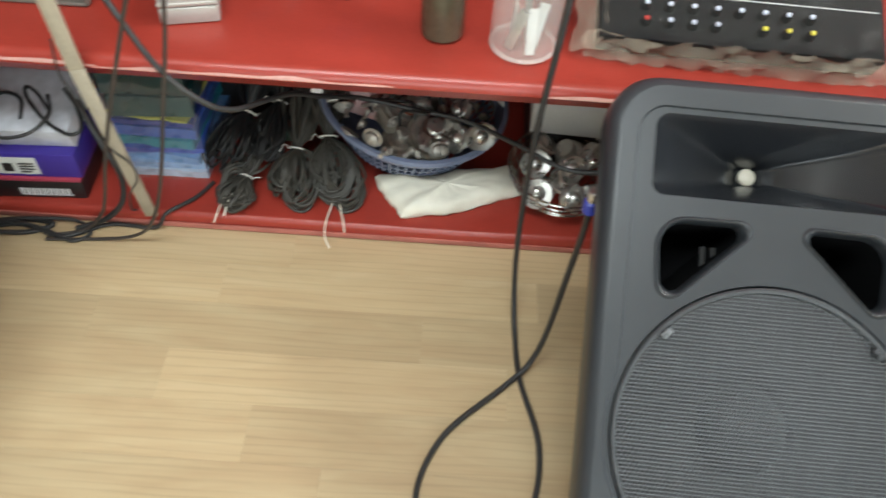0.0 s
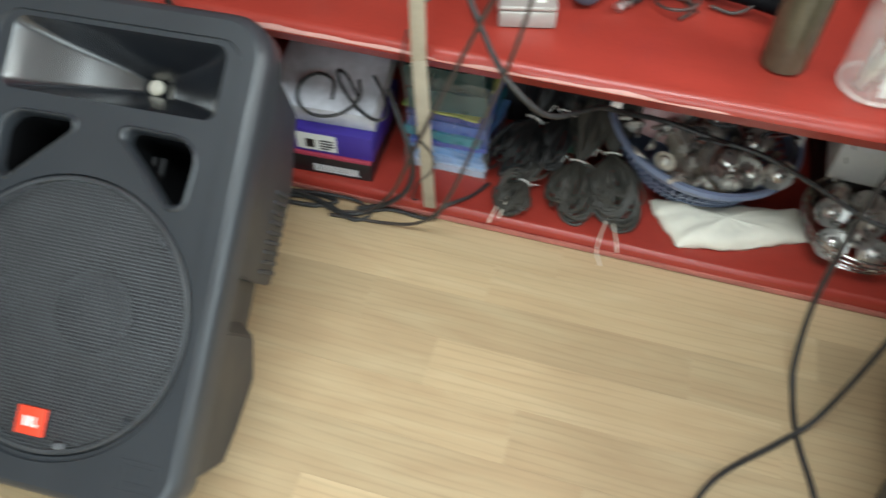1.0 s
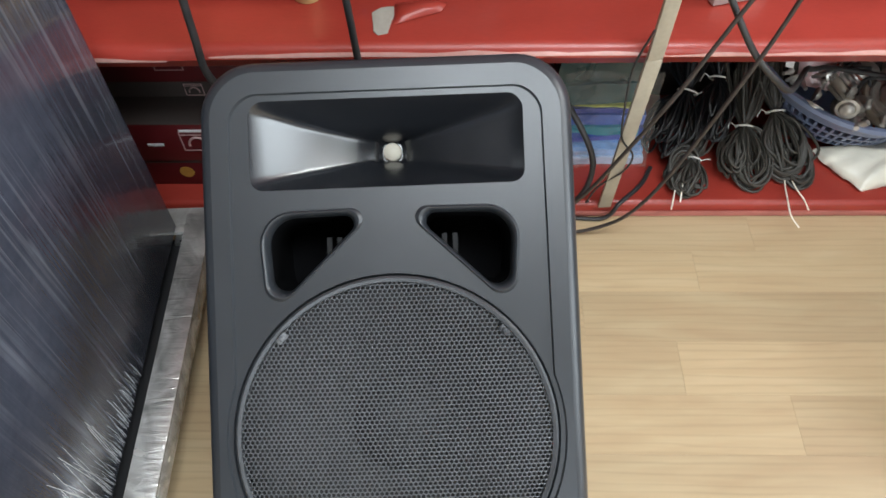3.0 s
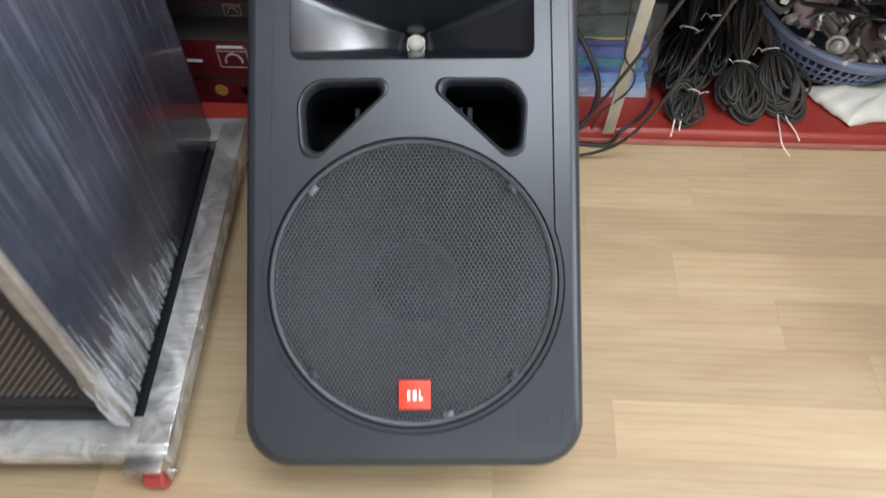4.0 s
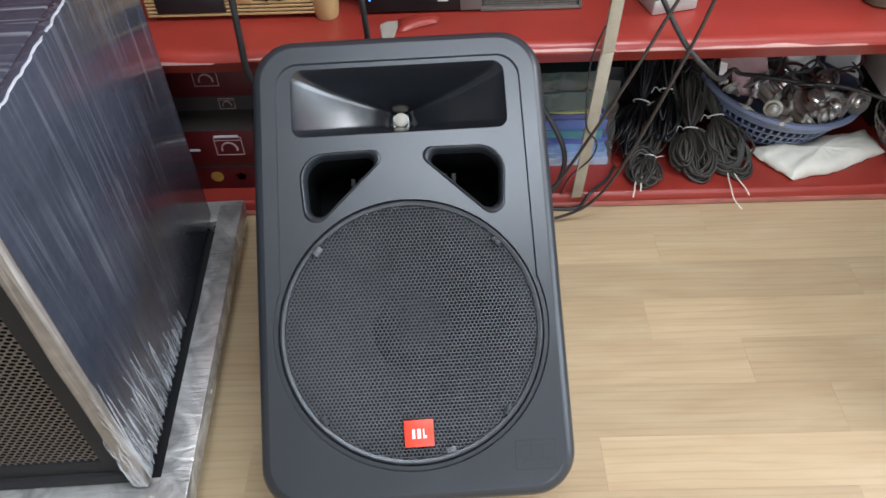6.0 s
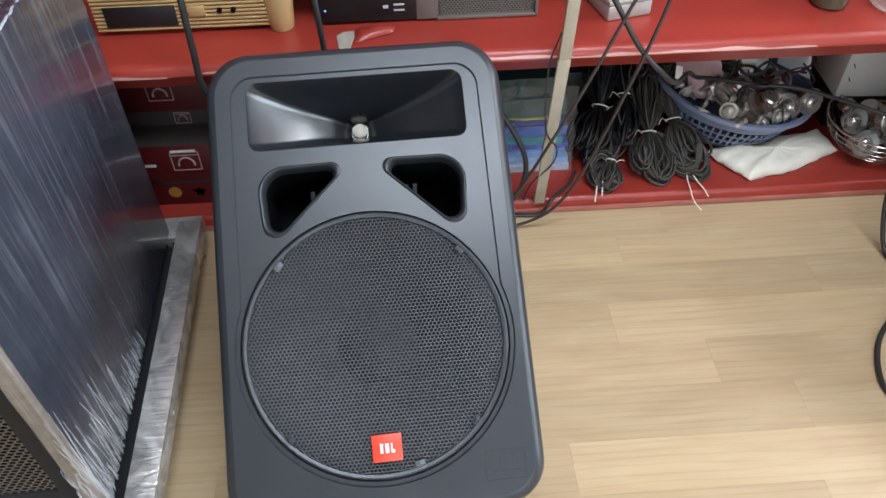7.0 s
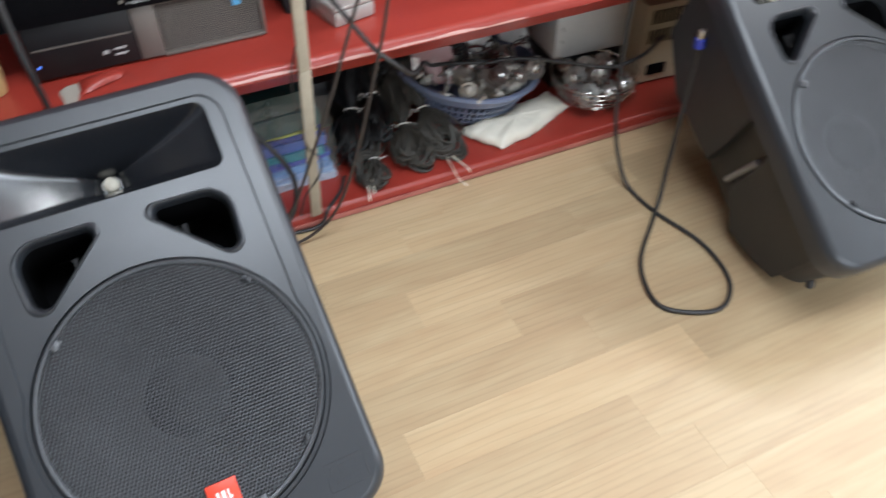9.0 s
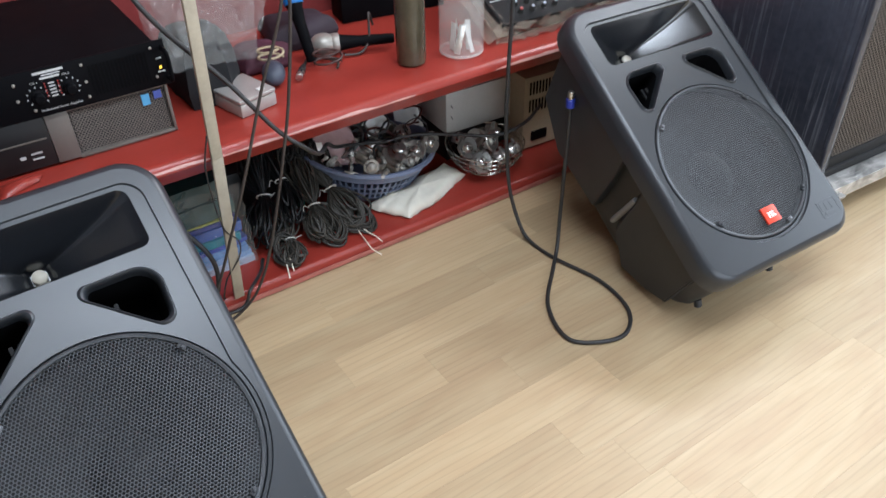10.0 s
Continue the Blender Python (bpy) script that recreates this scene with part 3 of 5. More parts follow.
# ---- wrapped subwoofers on trolleys ----
def make_sub():
    """Origin: front right foot of the trolley on the floor; it runs to -x and +y."""
    w, d, h0, h1 = 0.64, 0.60, 0.105, 0.715
    tr = thing("trolley", "film-wrapped steel angle trolley on red casters", "trolley", group="trolleys")
    for nm, bx in (("front_rail", (-w - 0.06, 0.0, -0.045, 0.012)), ("back_rail", (-w - 0.06, 0.0, d - 0.012, d + 0.045))):
        b = box(bx[0], bx[1], bx[2], bx[3], h0 - 0.012, h0 - 0.004, 0.0015)
        yy = bx[2] if nm == "front_rail" else bx[3] - 0.006
        box(bx[0], bx[1], yy, yy + 0.006, h0 - 0.042, h0 - 0.012, 0.001, b)
        part(nm, b, TROLLEY, tr)
    for nm, x0 in (("side_rail", -0.041), ("side_rail", -w - 0.06)):
        b = box(x0 - (0.005 if x0 > -0.1 else 0), x0 + 0.041, -0.03, d + 0.03, h0 - 0.0095, h0 - 0.0015, 0.0015)
        xx = x0 + 0.035 if x0 > -0.1 else x0
        box(xx, xx + 0.006, -0.04, d + 0.04, h0 - 0.045, h0 - 0.0095, 0.001, b)
        part(nm, b, TROLLEY, tr)
    # added dark board: stands in for deep shade in the slit beside the rail
    part("base_board", box(-w - 0.02, -0.0455, 0.014, d - 0.014, h0 - 0.05, h0 - 0.024), CONE, tr, "added dark board standing in for the shade in the slit")
    for x in (-0.035, -w - 0.02):
        for y in (-0.04, d):
            cast = part("caster", box(x - 0.028, x + 0.028, y - 0.028, y + 0.028, h0 - 0.022, h0 - 0.014, 0.001), CHROME, tr)
            for q in (-0.0205, 0.0205):
                part("fork_arm", box(x + q - 0.0015, x + q + 0.0015, y - 0.014, y + 0.014, 0.018, h0 - 0.02, 0.0005), CHROME, cast)
            wb = lathe([(0.01, -0.016), (0.024, -0.016), (0.027, -0.012), (0.027, 0.012), (0.024, 0.016), (0.01, 0.016)], 28)
            wb.transform(pose(x, y, 0.027, 0, 90, 0))
            part("wheel", wb, RUBBER_RED, cast, "red plastic caster wheel")
            ab = lathe([(0.004, -0.03), (0.004, 0.03)], 10)
            ab.transform(pose(x, y, 0.027, 0, 90, 0))
            part("axle", ab, CHROME, cast)
    sub = thing("subwoofer", "dark navy subwoofer cabinet wrapped in clear stretch film with mesh front", "subwoofer", group="wrapped subwoofers")
    x0, x1, y0, y1 = -w - 0.06 + 0.02, -0.058, 0.0, d
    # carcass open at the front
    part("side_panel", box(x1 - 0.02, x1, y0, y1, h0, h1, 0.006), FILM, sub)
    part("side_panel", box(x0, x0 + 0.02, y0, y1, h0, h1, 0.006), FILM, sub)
    part("top_panel", box(x0 + 0.018, x1 - 0.018, y0, y1, h1 - 0.02, h1 - 0.001, 0.004), FILM_TOP, sub)
    part("bottom_panel", box(x0 + 0.018, x1 - 0.018, y0 + 0.004, y1, h0 - 0.003, h0 + 0.02, 0.004), CONE, sub, "black lower panel")
    part("back_panel", box(x0 + 0.018, x1 - 0.018, y1 - 0.02, y1 - 0.001, h0 + 0.018, h1 - 0.018), FILM, sub)
    lip = bmesh.new()
    for xa, xb, za, zb in ((x1 - 0.023, x1 + 0.001, h0 + 0.004, h1 - 0.002), (x0 - 0.001, x0 + 0.023, h0 + 0.004, h1 - 0.002), (x0 + 0.03, x1 - 0.03, h1 - 0.03, h1 - 0.002)):
        strip = box(xa, xb, y0 - 0.007, y0 + 0.006, za, zb, 0.003)
        bmesh.ops.subdivide_edges(strip, edges=strip.edges[:], cuts=9, use_grid_fill=True)
        for v in strip.verts:
            v.co += noise.noise_vector(Vector((v.co.x * 60, 3, v.co.z * 22))) * 0.0014
        lip = merged(lip, strip)
    part("film_edge", lip, FILM_WHITE, sub, "bunched clear film along the front edge")
    for s, xs in enumerate((x1 - 0.003, x0 + 0.003)):
        pts = [Vector((xs, y0 + (y1 - y0) * i / 60, h1 - 0.002)) + noise.noise_vector(Vector((i * 0.8, s, 2))) * 0.0022 for i in range(61)]
        part("film_seam", tube(pts, 0.0019, 6, 2), SEAM, sub, "white gathered film along the top edge")
    # pale strands: gathered film creases together with the glints along them
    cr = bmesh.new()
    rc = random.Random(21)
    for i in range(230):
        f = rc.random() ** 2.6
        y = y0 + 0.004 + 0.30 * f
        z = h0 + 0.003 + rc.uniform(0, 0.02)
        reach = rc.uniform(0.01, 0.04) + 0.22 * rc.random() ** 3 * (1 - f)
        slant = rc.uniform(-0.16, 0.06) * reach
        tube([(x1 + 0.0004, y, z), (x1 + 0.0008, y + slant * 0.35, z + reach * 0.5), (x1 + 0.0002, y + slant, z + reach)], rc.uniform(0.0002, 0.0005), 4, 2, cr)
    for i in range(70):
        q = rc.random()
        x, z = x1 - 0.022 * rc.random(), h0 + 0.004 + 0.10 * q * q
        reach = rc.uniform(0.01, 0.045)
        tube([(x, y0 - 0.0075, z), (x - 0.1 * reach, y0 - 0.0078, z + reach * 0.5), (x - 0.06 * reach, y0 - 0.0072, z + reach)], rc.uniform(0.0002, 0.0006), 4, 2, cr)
    part("film_creases", cr, CREASE, sub, "creases where the film is gathered, their glints put in the pale colour")["kind"] = "stuff"
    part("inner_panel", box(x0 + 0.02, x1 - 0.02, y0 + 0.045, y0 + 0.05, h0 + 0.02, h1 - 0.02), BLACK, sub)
    fr = bmesh.new()
    for bx in ((x1 - 0.062, x1 - 0.02, h0 + 0.02, h1 - 0.02), (x0 + 0.02, x0 + 0.062, h0 + 0.02, h1 - 0.02), (x0 + 0.06, x1 - 0.06, h0 + 0.02, h0 + 0.05), (x0 + 0.06, x1 - 0.06, h1 - 0.05, h1 - 0.02)):
        box(bx[0], bx[1], y0 + 0.012, y0 + 0.03, bx[2], bx[3], 0.002, fr)
    part("grille_frame", fr, CONE, sub)
    part("front_grille", mesh_sheet(x0 + 0.055, x1 - 0.055, h0 + 0.045, h1 - 0.045, y0 + 0.016, 0.0115), material("dusty_bronze_mesh", srgb("6A625C"), 0.45, metal=0.4, bump=0), sub, "perforated steel front grille")
    return tr, sub


def mesh_sheet(x0, x1, z0, z1, y, pitch):
    verts, faces = [], []
    rh = pitch / math.sqrt(3)
    for j in range(int((z1 - z0) / (pitch * 0.62)) + 1):
        for i in range(int((x1 - x0) / pitch) + 1):
            cx, cz = x0 + (i + 0.5 * (j % 2)) * pitch, z0 + j * pitch * 0.62
            base = len(verts)
            for f, g, dy in ((1.0, 0.716, 0.0), (0.72, 0.46, 0.0006)):
                for k in range(6):
                    a = radians(30 + 60 * k)
                    verts.append((cx + rh * f * math.cos(a), y + dy, cz + rh * g * math.sin(a)))
            for k in range(6):
                l = (k + 1) % 6
                faces.append((base + k, base + l, base + 6 + l, base + 6 + k))
    me = bpy.data.meshes.new("tmp")
    me.from_pydata(verts, [], faces)
    b = bmesh.new()
    b.from_mesh(me)
    bpy.data.meshes.remove(me)
    return b


trolley, sub = make_sub()
PLACE_A = pose(-0.693, -0.705, 0, 0, 0, 2.4)
trolley.matrix_world = PLACE_A
sub.matrix_world = PLACE_A
PLACE_B = pose(2.065, -0.575, 0, 0, 0, -3)
copy_thing(trolley, PLACE_B)
sub_b = copy_thing(sub, PLACE_B)
for ob in sub_b.children:
    if ob.name.startswith("film_edge"):
        ob.data = ob.data.copy()
        ob.data.materials[0] = FILM
        ob["label"] = "dark film-covered front edge"

# ---- small materials ----
CABLE = material("black_rubber_cable", srgb("2B2A2A"), 0.5, vary=0.2, scale=30, bump=0.05)
CABLE_BROWN = material("dusty_brown_black_cable", srgb("3A332F"), 0.5, vary=0.2, scale=30, bump=0.05)
CORD = material("dusty_black_cord", srgb("38352F"), 0.55, vary=0.3, scale=25, bump=0.1)
# darker copy of CORD for the rear bundles, shade included in the colour
CORD_DARK = material("shaded_black_cord", srgb("161617"), 0.5, vary=0.3, scale=25, bump=0.1)
TIE = material("white_plastic_tie", srgb("D9D6CE"), 0.4)
COPPER = material("bare_white_wire", srgb("E6DCCB"), 0.4)
BOX_RED = material("dark_red_printed_card", srgb("4C0F13"), 0.4, vary=0.2, scale=7)
BOX_GREY = material("dark_grey_printed_card", srgb("3A3330"), 0.5, vary=0.15)
BOX_PURPLE = material("purple_printed_card", srgb("3A2A86"), 0.4, vary=0.12, scale=8)
BOX_BLACK = material("black_printed_card", srgb("211C1E"), 0.4, vary=0.2)
CARD_WHITE = material("white_card", srgb("CFCFCB"), 0.6, vary=0.08, scale=9)
PAPER = material("smudged_white_paper", srgb("BFC0C6"), 0.6, vary=0.25, scale=14, fine=60)
GOLD_PRINT = material("gold_print", srgb("9A7434"), 0.4, metal=0.1, bump=0)
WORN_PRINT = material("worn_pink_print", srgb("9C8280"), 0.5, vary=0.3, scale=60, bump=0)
PINK = material("pink_card_trim", srgb("A53A50"), 0.5)
BLUE_BASKET = material("slate_blue_plastic", srgb("6E7890"), 0.42, vary=0.12, scale=12)
BAG = material("milky_plastic_bag", srgb("DAD5C6"), 0.4, vary=0.1, scale=14, fine=60, bump=0.25)
ALU = material("spun_aluminium", srgb("C4C2BD"), 0.3, metal=0.85, vary=0.15, scale=40)
DULL_METAL = material("dull_zinc", srgb("A29D95"), 0.38, metal=0.45, vary=0.25, scale=40)
WIRE = material("chromed_wire", srgb("CFCBC2"), 0.22, metal=0.95, vary=0.1)
BEIGE = material("beige_enamelled_steel", srgb("B3A78E"), 0.45, vary=0.12, scale=10)
GOLD = material("champagne_gold_plastic", srgb("C2A472"), 0.35, vary=0.08, metal=0.25)
AMP_BLACK = material("black_enamelled_steel", (0.004, 0.004, 0.005), 0.6, vary=0.2, scale=12, spec=0.06)
GREY_PANEL = material("warm_grey_plastic", srgb("6C655F"), 0.45, vary=0.06)
MESH_GREY = material("grey_perforated_plastic", srgb("6C655E"), 0.45, vary=0.08, bump=0)
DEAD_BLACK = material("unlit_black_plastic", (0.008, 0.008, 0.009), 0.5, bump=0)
SILVER = material("silver_plastic_case", srgb("B4B1AC"), 0.32, metal=0.4, vary=0.1)
PRINT = material("pale_print", srgb("C9C9C9"), 0.5, bump=0)
BOTTLE = material("olive_dark_glass", srgb("4C4638"), 0.18, vary=0.25, scale=20, coat=0.4)
CLEAR = glass("clear_plastic", srgb("E8E6E0"), 0.06, 0.22)
CLEAR_COVER = glass("thin_clear_film", srgb("C4C0B8"), 0.1, 0.03)
HEM = glass("bunched_yellowed_film", srgb("C2B4A2"), 0.2, 0.4)
CLING = glass("crumpled_clear_film", srgb("C6C2BA"), 0.1, 0.12)
GREYBAG = glass("grey_bubble_film", srgb("9A9A96"), 0.16, 0.22)
MAROON = material("maroon_cloth", srgb("4A2030"), 0.8, vary=0.3)
BLUE_CAP = material("bright_blue_plastic", srgb("1F6FB8"), 0.4)
SLATE = material("slate_rubber", srgb("3F4552"), 0.45)
AMBER = glow("amber_led", (1.0, 0.55, 0.05), 2.0)
BLUE_LED = glow("blue_led", (0.1, 0.25, 1.0), 2.0)
KNOB_WHITE = material("white_knob_cap", srgb("C9D0E2"), 0.35)
KNOB_YELLOW = material("yellow_knob_cap", srgb("D8CC3A"), 0.35)
KNOB_RED = material("red_knob_cap", srgb("B8332E"), 0.35)
MIXER = material("black_desk_enamel", (0.004, 0.004, 0.005), 0.6, vary=0.2, scale=20, bump=0.05, spec=0.15)


def words(text, size, m, mat, parent, name="lettering"):
    cu = bpy.data.curves.new("lettering", "FONT")
    cu.body, cu.size, cu.align_x, cu.align_y, cu.extrude = text, size, "CENTER", "CENTER", 0.0002
    tmp = new("lettering_curve", cu)
    me = bpy.data.meshes.new_from_object(tmp)
    bpy.data.objects.remove(tmp)
    me.materials.append(mat)
    ob = new(name, me)
    ob.parent = parent
    ob.matrix_basis = m
    return ob


def bars(name, rects, y, mat, parent, label=""):
    """Print on a front that faces -y: rects of x0, x1, z0, z1."""
    b = bmesh.new()
    for x0, x1, z0, z1 in rects:
        box(x0, x1, y - 0.0012, y + 0.0005, z0, z1, 0, b)
    return part(name, b, mat, parent, label, 0)


# ---- lower shelf ----
Z0 = 0.0385


def crescent(parent, cx, cz, y, s, flip=True):
    """White frame with an open arc in it."""
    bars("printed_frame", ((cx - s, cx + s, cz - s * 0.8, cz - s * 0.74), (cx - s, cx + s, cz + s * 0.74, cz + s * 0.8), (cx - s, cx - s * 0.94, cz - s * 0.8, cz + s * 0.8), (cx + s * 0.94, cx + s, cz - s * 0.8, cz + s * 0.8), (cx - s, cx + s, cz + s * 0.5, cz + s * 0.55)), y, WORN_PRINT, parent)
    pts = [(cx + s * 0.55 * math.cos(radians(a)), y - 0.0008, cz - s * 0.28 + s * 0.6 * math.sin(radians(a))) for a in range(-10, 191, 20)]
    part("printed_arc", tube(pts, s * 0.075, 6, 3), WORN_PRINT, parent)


def carton(name, label, x0, x1, y0, y1, z0, z1, mat, group="", yaw=0.0):
    t = thing(name, label, "box", pose((x0 + x1) / 2, y0, z0, 0, 0, yaw), group)
    w = (x1 - x0) / 2
    part("carton", box(-w, w, 0, y1 - y0, 0, z1 - z0, 0.0015), mat, t)
    return t


c1 = carton("amplifier_box", "dark red carton with gold emblems on the low shelf", -1.02, -0.56, 0.05, 0.40, Z0, 0.112, BOX_RED, "stacked red cartons")
part("emblem", lathe([(0.014, 0.0), (0.014, 0.0012)], 20), GOLD_PRINT, c1, "round gold emblem").matrix_basis = pose(-0.012, 0.0, 0.036, 90, 0, 0)
star = bmesh.new()
vs = [star.verts.new(((0.016 if i % 2 == 0 else 0.007) * math.sin(math.pi * i / 5), -0.0014, (0.016 if i % 2 == 0 else 0.007) * math.cos(math.pi * i / 5))) for i in range(10)]
star.faces.new(vs[::-1])
bmesh.ops.solidify(star, geom=star.faces[:], thickness=0.001)
part("emblem", star, GOLD_PRINT, c1, "star-shaped gold emblem").matrix_basis = pose(0.042, 0, 0.036)
bars("printed_band", ((-0.23, 0.23, 0.062, 0.072),), 0, BOX_GREY, c1)
c2 = carton("amplifier_box", "dark red carton with white printed frame, upside down", -1.03, -0.57, 0.043, 0.42, 0.1125, 0.205, BOX_RED, "stacked red cartons")
crescent(c2, 0.045, 0.052, 0, 0.03)
bars("printed_name", ((0.018, 0.070, 0.076, 0.081),), 0, PRINT, c2)
bars("printed_name", ((-0.05, -0.02, 0.04, 0.046),), 0, PRINT, c2)
part("carton_lid", box(-0.23, 0.23, 0.0, 0.377, 0.0927, 0.0945, 0.0005), BOX_GREY, c2, "dark grey carton top")
c3 = carton("amplifier_box", "dark red carton with white printed frame on a stack", -1.04, -0.58, 0.115, 0.45, 0.2075, 0.31, BOX_RED, "stacked red cartons")
crescent(c3, 0.019, 0.083, 0, 0.026)
bars("printed_band", ((-0.23, 0.23, 0.001, 0.036),), 0.0006, BOX_GREY, c3)
crescent(c3, 0.051, 0.018, -0.0012, 0.017)

k1 = carton("flat_box", "black carton with red top edge and white print", -0.345, -0.135, 0.018, 0.21, Z0, 0.091, BOX_BLACK, yaw=3)
part("carton_trim", box(-0.1055, 0.1055, -0.0006, 0.19, 0.046, 0.0535, 0.0005), PINK, k1, "dark pink carton edge")
bars("printed_name", tuple((-0.02 + 0.011 * i, -0.012 + 0.011 * i, 0.012, 0.026) for i in range(9)) + ((-0.02, 0.08, 0.008, 0.01),), 0, PRINT, k1)
k2 = carton("flat_box", "purple carton with a white printed label", -0.35, -0.13, 0.022, 0.22, 0.093, 0.152, BOX_PURPLE, yaw=3)
bars("sticker", ((-0.05, 0.035, 0.008, 0.05),), 0, CARD_WHITE, k2, "white label")
bars("sticker_print", ((-0.03, -0.012, 0.015, 0.036), (0.0, 0.028, 0.034, 0.037), (0.0, 0.028, 0.027, 0.030), (0.0, 0.028, 0.02, 0.023), (0.0, 0.02, 0.013, 0.016)), -0.0012, BOX_BLACK, k2)
k3 = carton("flat_box", "white carton with smudged print under loose cables", -0.35, -0.13, 0.05, 0.26, 0.1525, 0.20, PAPER, yaw=3)
k3.matrix_world = pose(-0.24, 0.045, 0.153, 14, 0, 3)


def pack_stack():
    rngp = random.Random(3)
    cols = (("B4C4D8", 0.020), ("8FB0D8", 0.016), ("6E9CD0", 0.018), ("3F58B0", 0.012), ("2F8C9C", 0.022), ("4468B8", 0.026), ("34489C", 0.012), ("C6CC6A", 0.004), ("1D4A4C", 0.05), ("163637", 0.05))
    z = Z0
    for k, (c, h) in enumerate(cols):
        m = material("plastic_packet_" + c.lower(), srgb(c), 0.3, vary=0.25, scale=18, fine=70, bump=0.3, coat=0.5)
        b = box(-0.08, 0.08, -0.1, 0.1, 0, h * 0.96, 0)
        bmesh.ops.subdivide_edges(b, edges=b.edges[:], cuts=7, use_grid_fill=True)
        for v in b.verts:
            f = noise.noise_vector(v.co * 24 + Vector((k * 3.1, 0, 0)))
            v.co += Vector((f.x * 0.005, f.y * 0.005, (f.z * 0.003) if 0.001 < v.co.z < h * 0.9 else 0))
        solo("plastic_packet", b, m, "flat plastic-wrapped packet in a blue and teal stack", "packet", pose(0.008 - 0.003 * k + rngp.uniform(-.004, .004), 0.20 + 0.004 * k, z, 0, 0, rngp.uniform(-6, 6)), "stacked packets")
        z += h
    film = bmesh.new()
    n = 16
    rows = []
    for i in range(n + 1):
        rows.append([(-0.085 + 0.175 * j / n + 0.006 * noise.noise(Vector((i * .5, j * .5, 1))), 0.088 + 0.03 * i / n + 0.012 * noise.noise(Vector((i * .35, j * .45, 7))), 0.045 + 0.21 * i / n) for j in range(n + 1)])
    loft(rows, False, False, film, closed=False)
    solo("film_wrap", film, CLING, "loose clear film hanging over the packet stack", "film")


pack_stack()


def bundle(tie_at, tip, tail, spread, strands, mat, seed, r=0.0028, ends=True, label="looped black cord bundle tied with a white tie"):
    rb = random.Random(seed)
    t = thing("cord_bundle", label, "cable", None, "cord bundles")
    a, tp_, bk = Vector(tie_at), Vector(tip), Vector(tail)
    b = bmesh.new()
    for end, sp, cnt in ((tp_, spread, strands), (bk, spread * 0.8, strands * 2 // 3)):
        d = end - a
        side = d.cross(Vector((0, 0, 1))).normalized()
        up = side.cross(d).normalized()
        for s in range(cnt):
            ang, rad = rb.uniform(0, 6.283), rb.uniform(0.2, 1.0)
            o = (side * math.cos(ang) * sp + up * math.sin(ang) * sp * 0.55) * rad
            ln = rb.uniform(0.62, 1.05)
            w = side * rb.uniform(0.006, 0.016) + up * rb.uniform(-0.006, 0.006)
            j = lambda: Vector((rb.uniform(-1, 1), rb.uniform(-1, 1), rb.uniform(-1, 1))) * 0.013
            pts = [a + o * 0.16, a + d * 0.35 * ln + o * 0.9 - w * 0.6, a + d * 0.78 * ln + o * 1.1 - w + j() * 0.5, a + d * ln + o * 0.9 + j() * 0.3, a + d * 0.75 * ln + o * 1.0 + w + j() * 0.5, a + d * 0.3 * ln + o * 0.7 + w * 0.6, a - o * 0.12]
            for p in pts:
                p.z = max(p.z, Z0 + r)
            tube(pts, r, 6, 4, b)
    ob = part("cord", b, mat, t, smooth=60)
    ob["kind"] = "stuff"
    d = (tp_ - bk).normalized()
    side = d.cross(Vector((0, 0, 1))).normalized()
    up = side.cross(d).normalized()
    rad = spread * 0.3 + 0.004
    part("tie", tube([a + side * math.cos(q * 0.7) * rad + up * math.sin(q * 0.7) * rad * 0.8 for q in range(10)], 0.0018, 6, 3), TIE, t, "thin white tie")
    g = rb.choice((-1, 1))
    u0 = a + side * rad * g
    part("tie_tail", tube([u0, u0 + side * 0.010 * g + up * 0.003 - d * 0.005, u0 + side * 0.017 * g + up * rb.uniform(-0.004, 0.008) + d * rb.uniform(-0.018, 0.012)], 0.0009, 5, 4), TIE, t, "loose end of the white tie")
    if ends:
        for k in range(2):
            e0 = tp_ - d * 0.03 + side * (0.004 + 0.01 * k)
            e1 = tp_ + d * (0.02 + 0.02 * k) + side * 0.012 * (k - 0.3)
            e0.z, e1.z = max(e0.z, Z0 + 0.006), max(e1.z, Z0 + 0.003)
            part("bare_end", tube([e0, (e0 + e1) / 2 + Vector((0, 0, 0.004)), e1], 0.0016, 6, 4), COPPER, t)
    return t


bundle((0.175, 0.075, 0.078), (0.145, 0.012, 0.055), (0.20, 0.16, 0.12), 0.028, 20, CORD, 11)
bundle((0.270, 0.125, 0.115), (0.262, 0.035, 0.060), (0.285, 0.27, 0.22), 0.042, 30, CORD, 12, ends=False)
bundle((0.330, 0.150, 0.130), (0.358, 0.062, 0.060), (0.33, 0.28, 0.22), 0.046, 30, CORD, 13, ends=False)
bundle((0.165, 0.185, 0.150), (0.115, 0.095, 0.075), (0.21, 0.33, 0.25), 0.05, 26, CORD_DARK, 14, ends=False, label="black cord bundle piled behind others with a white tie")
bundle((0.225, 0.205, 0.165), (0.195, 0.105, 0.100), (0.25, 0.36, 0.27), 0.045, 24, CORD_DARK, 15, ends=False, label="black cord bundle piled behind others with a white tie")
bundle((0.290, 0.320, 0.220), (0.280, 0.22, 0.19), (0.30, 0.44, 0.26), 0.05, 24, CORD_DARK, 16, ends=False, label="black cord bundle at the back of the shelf")
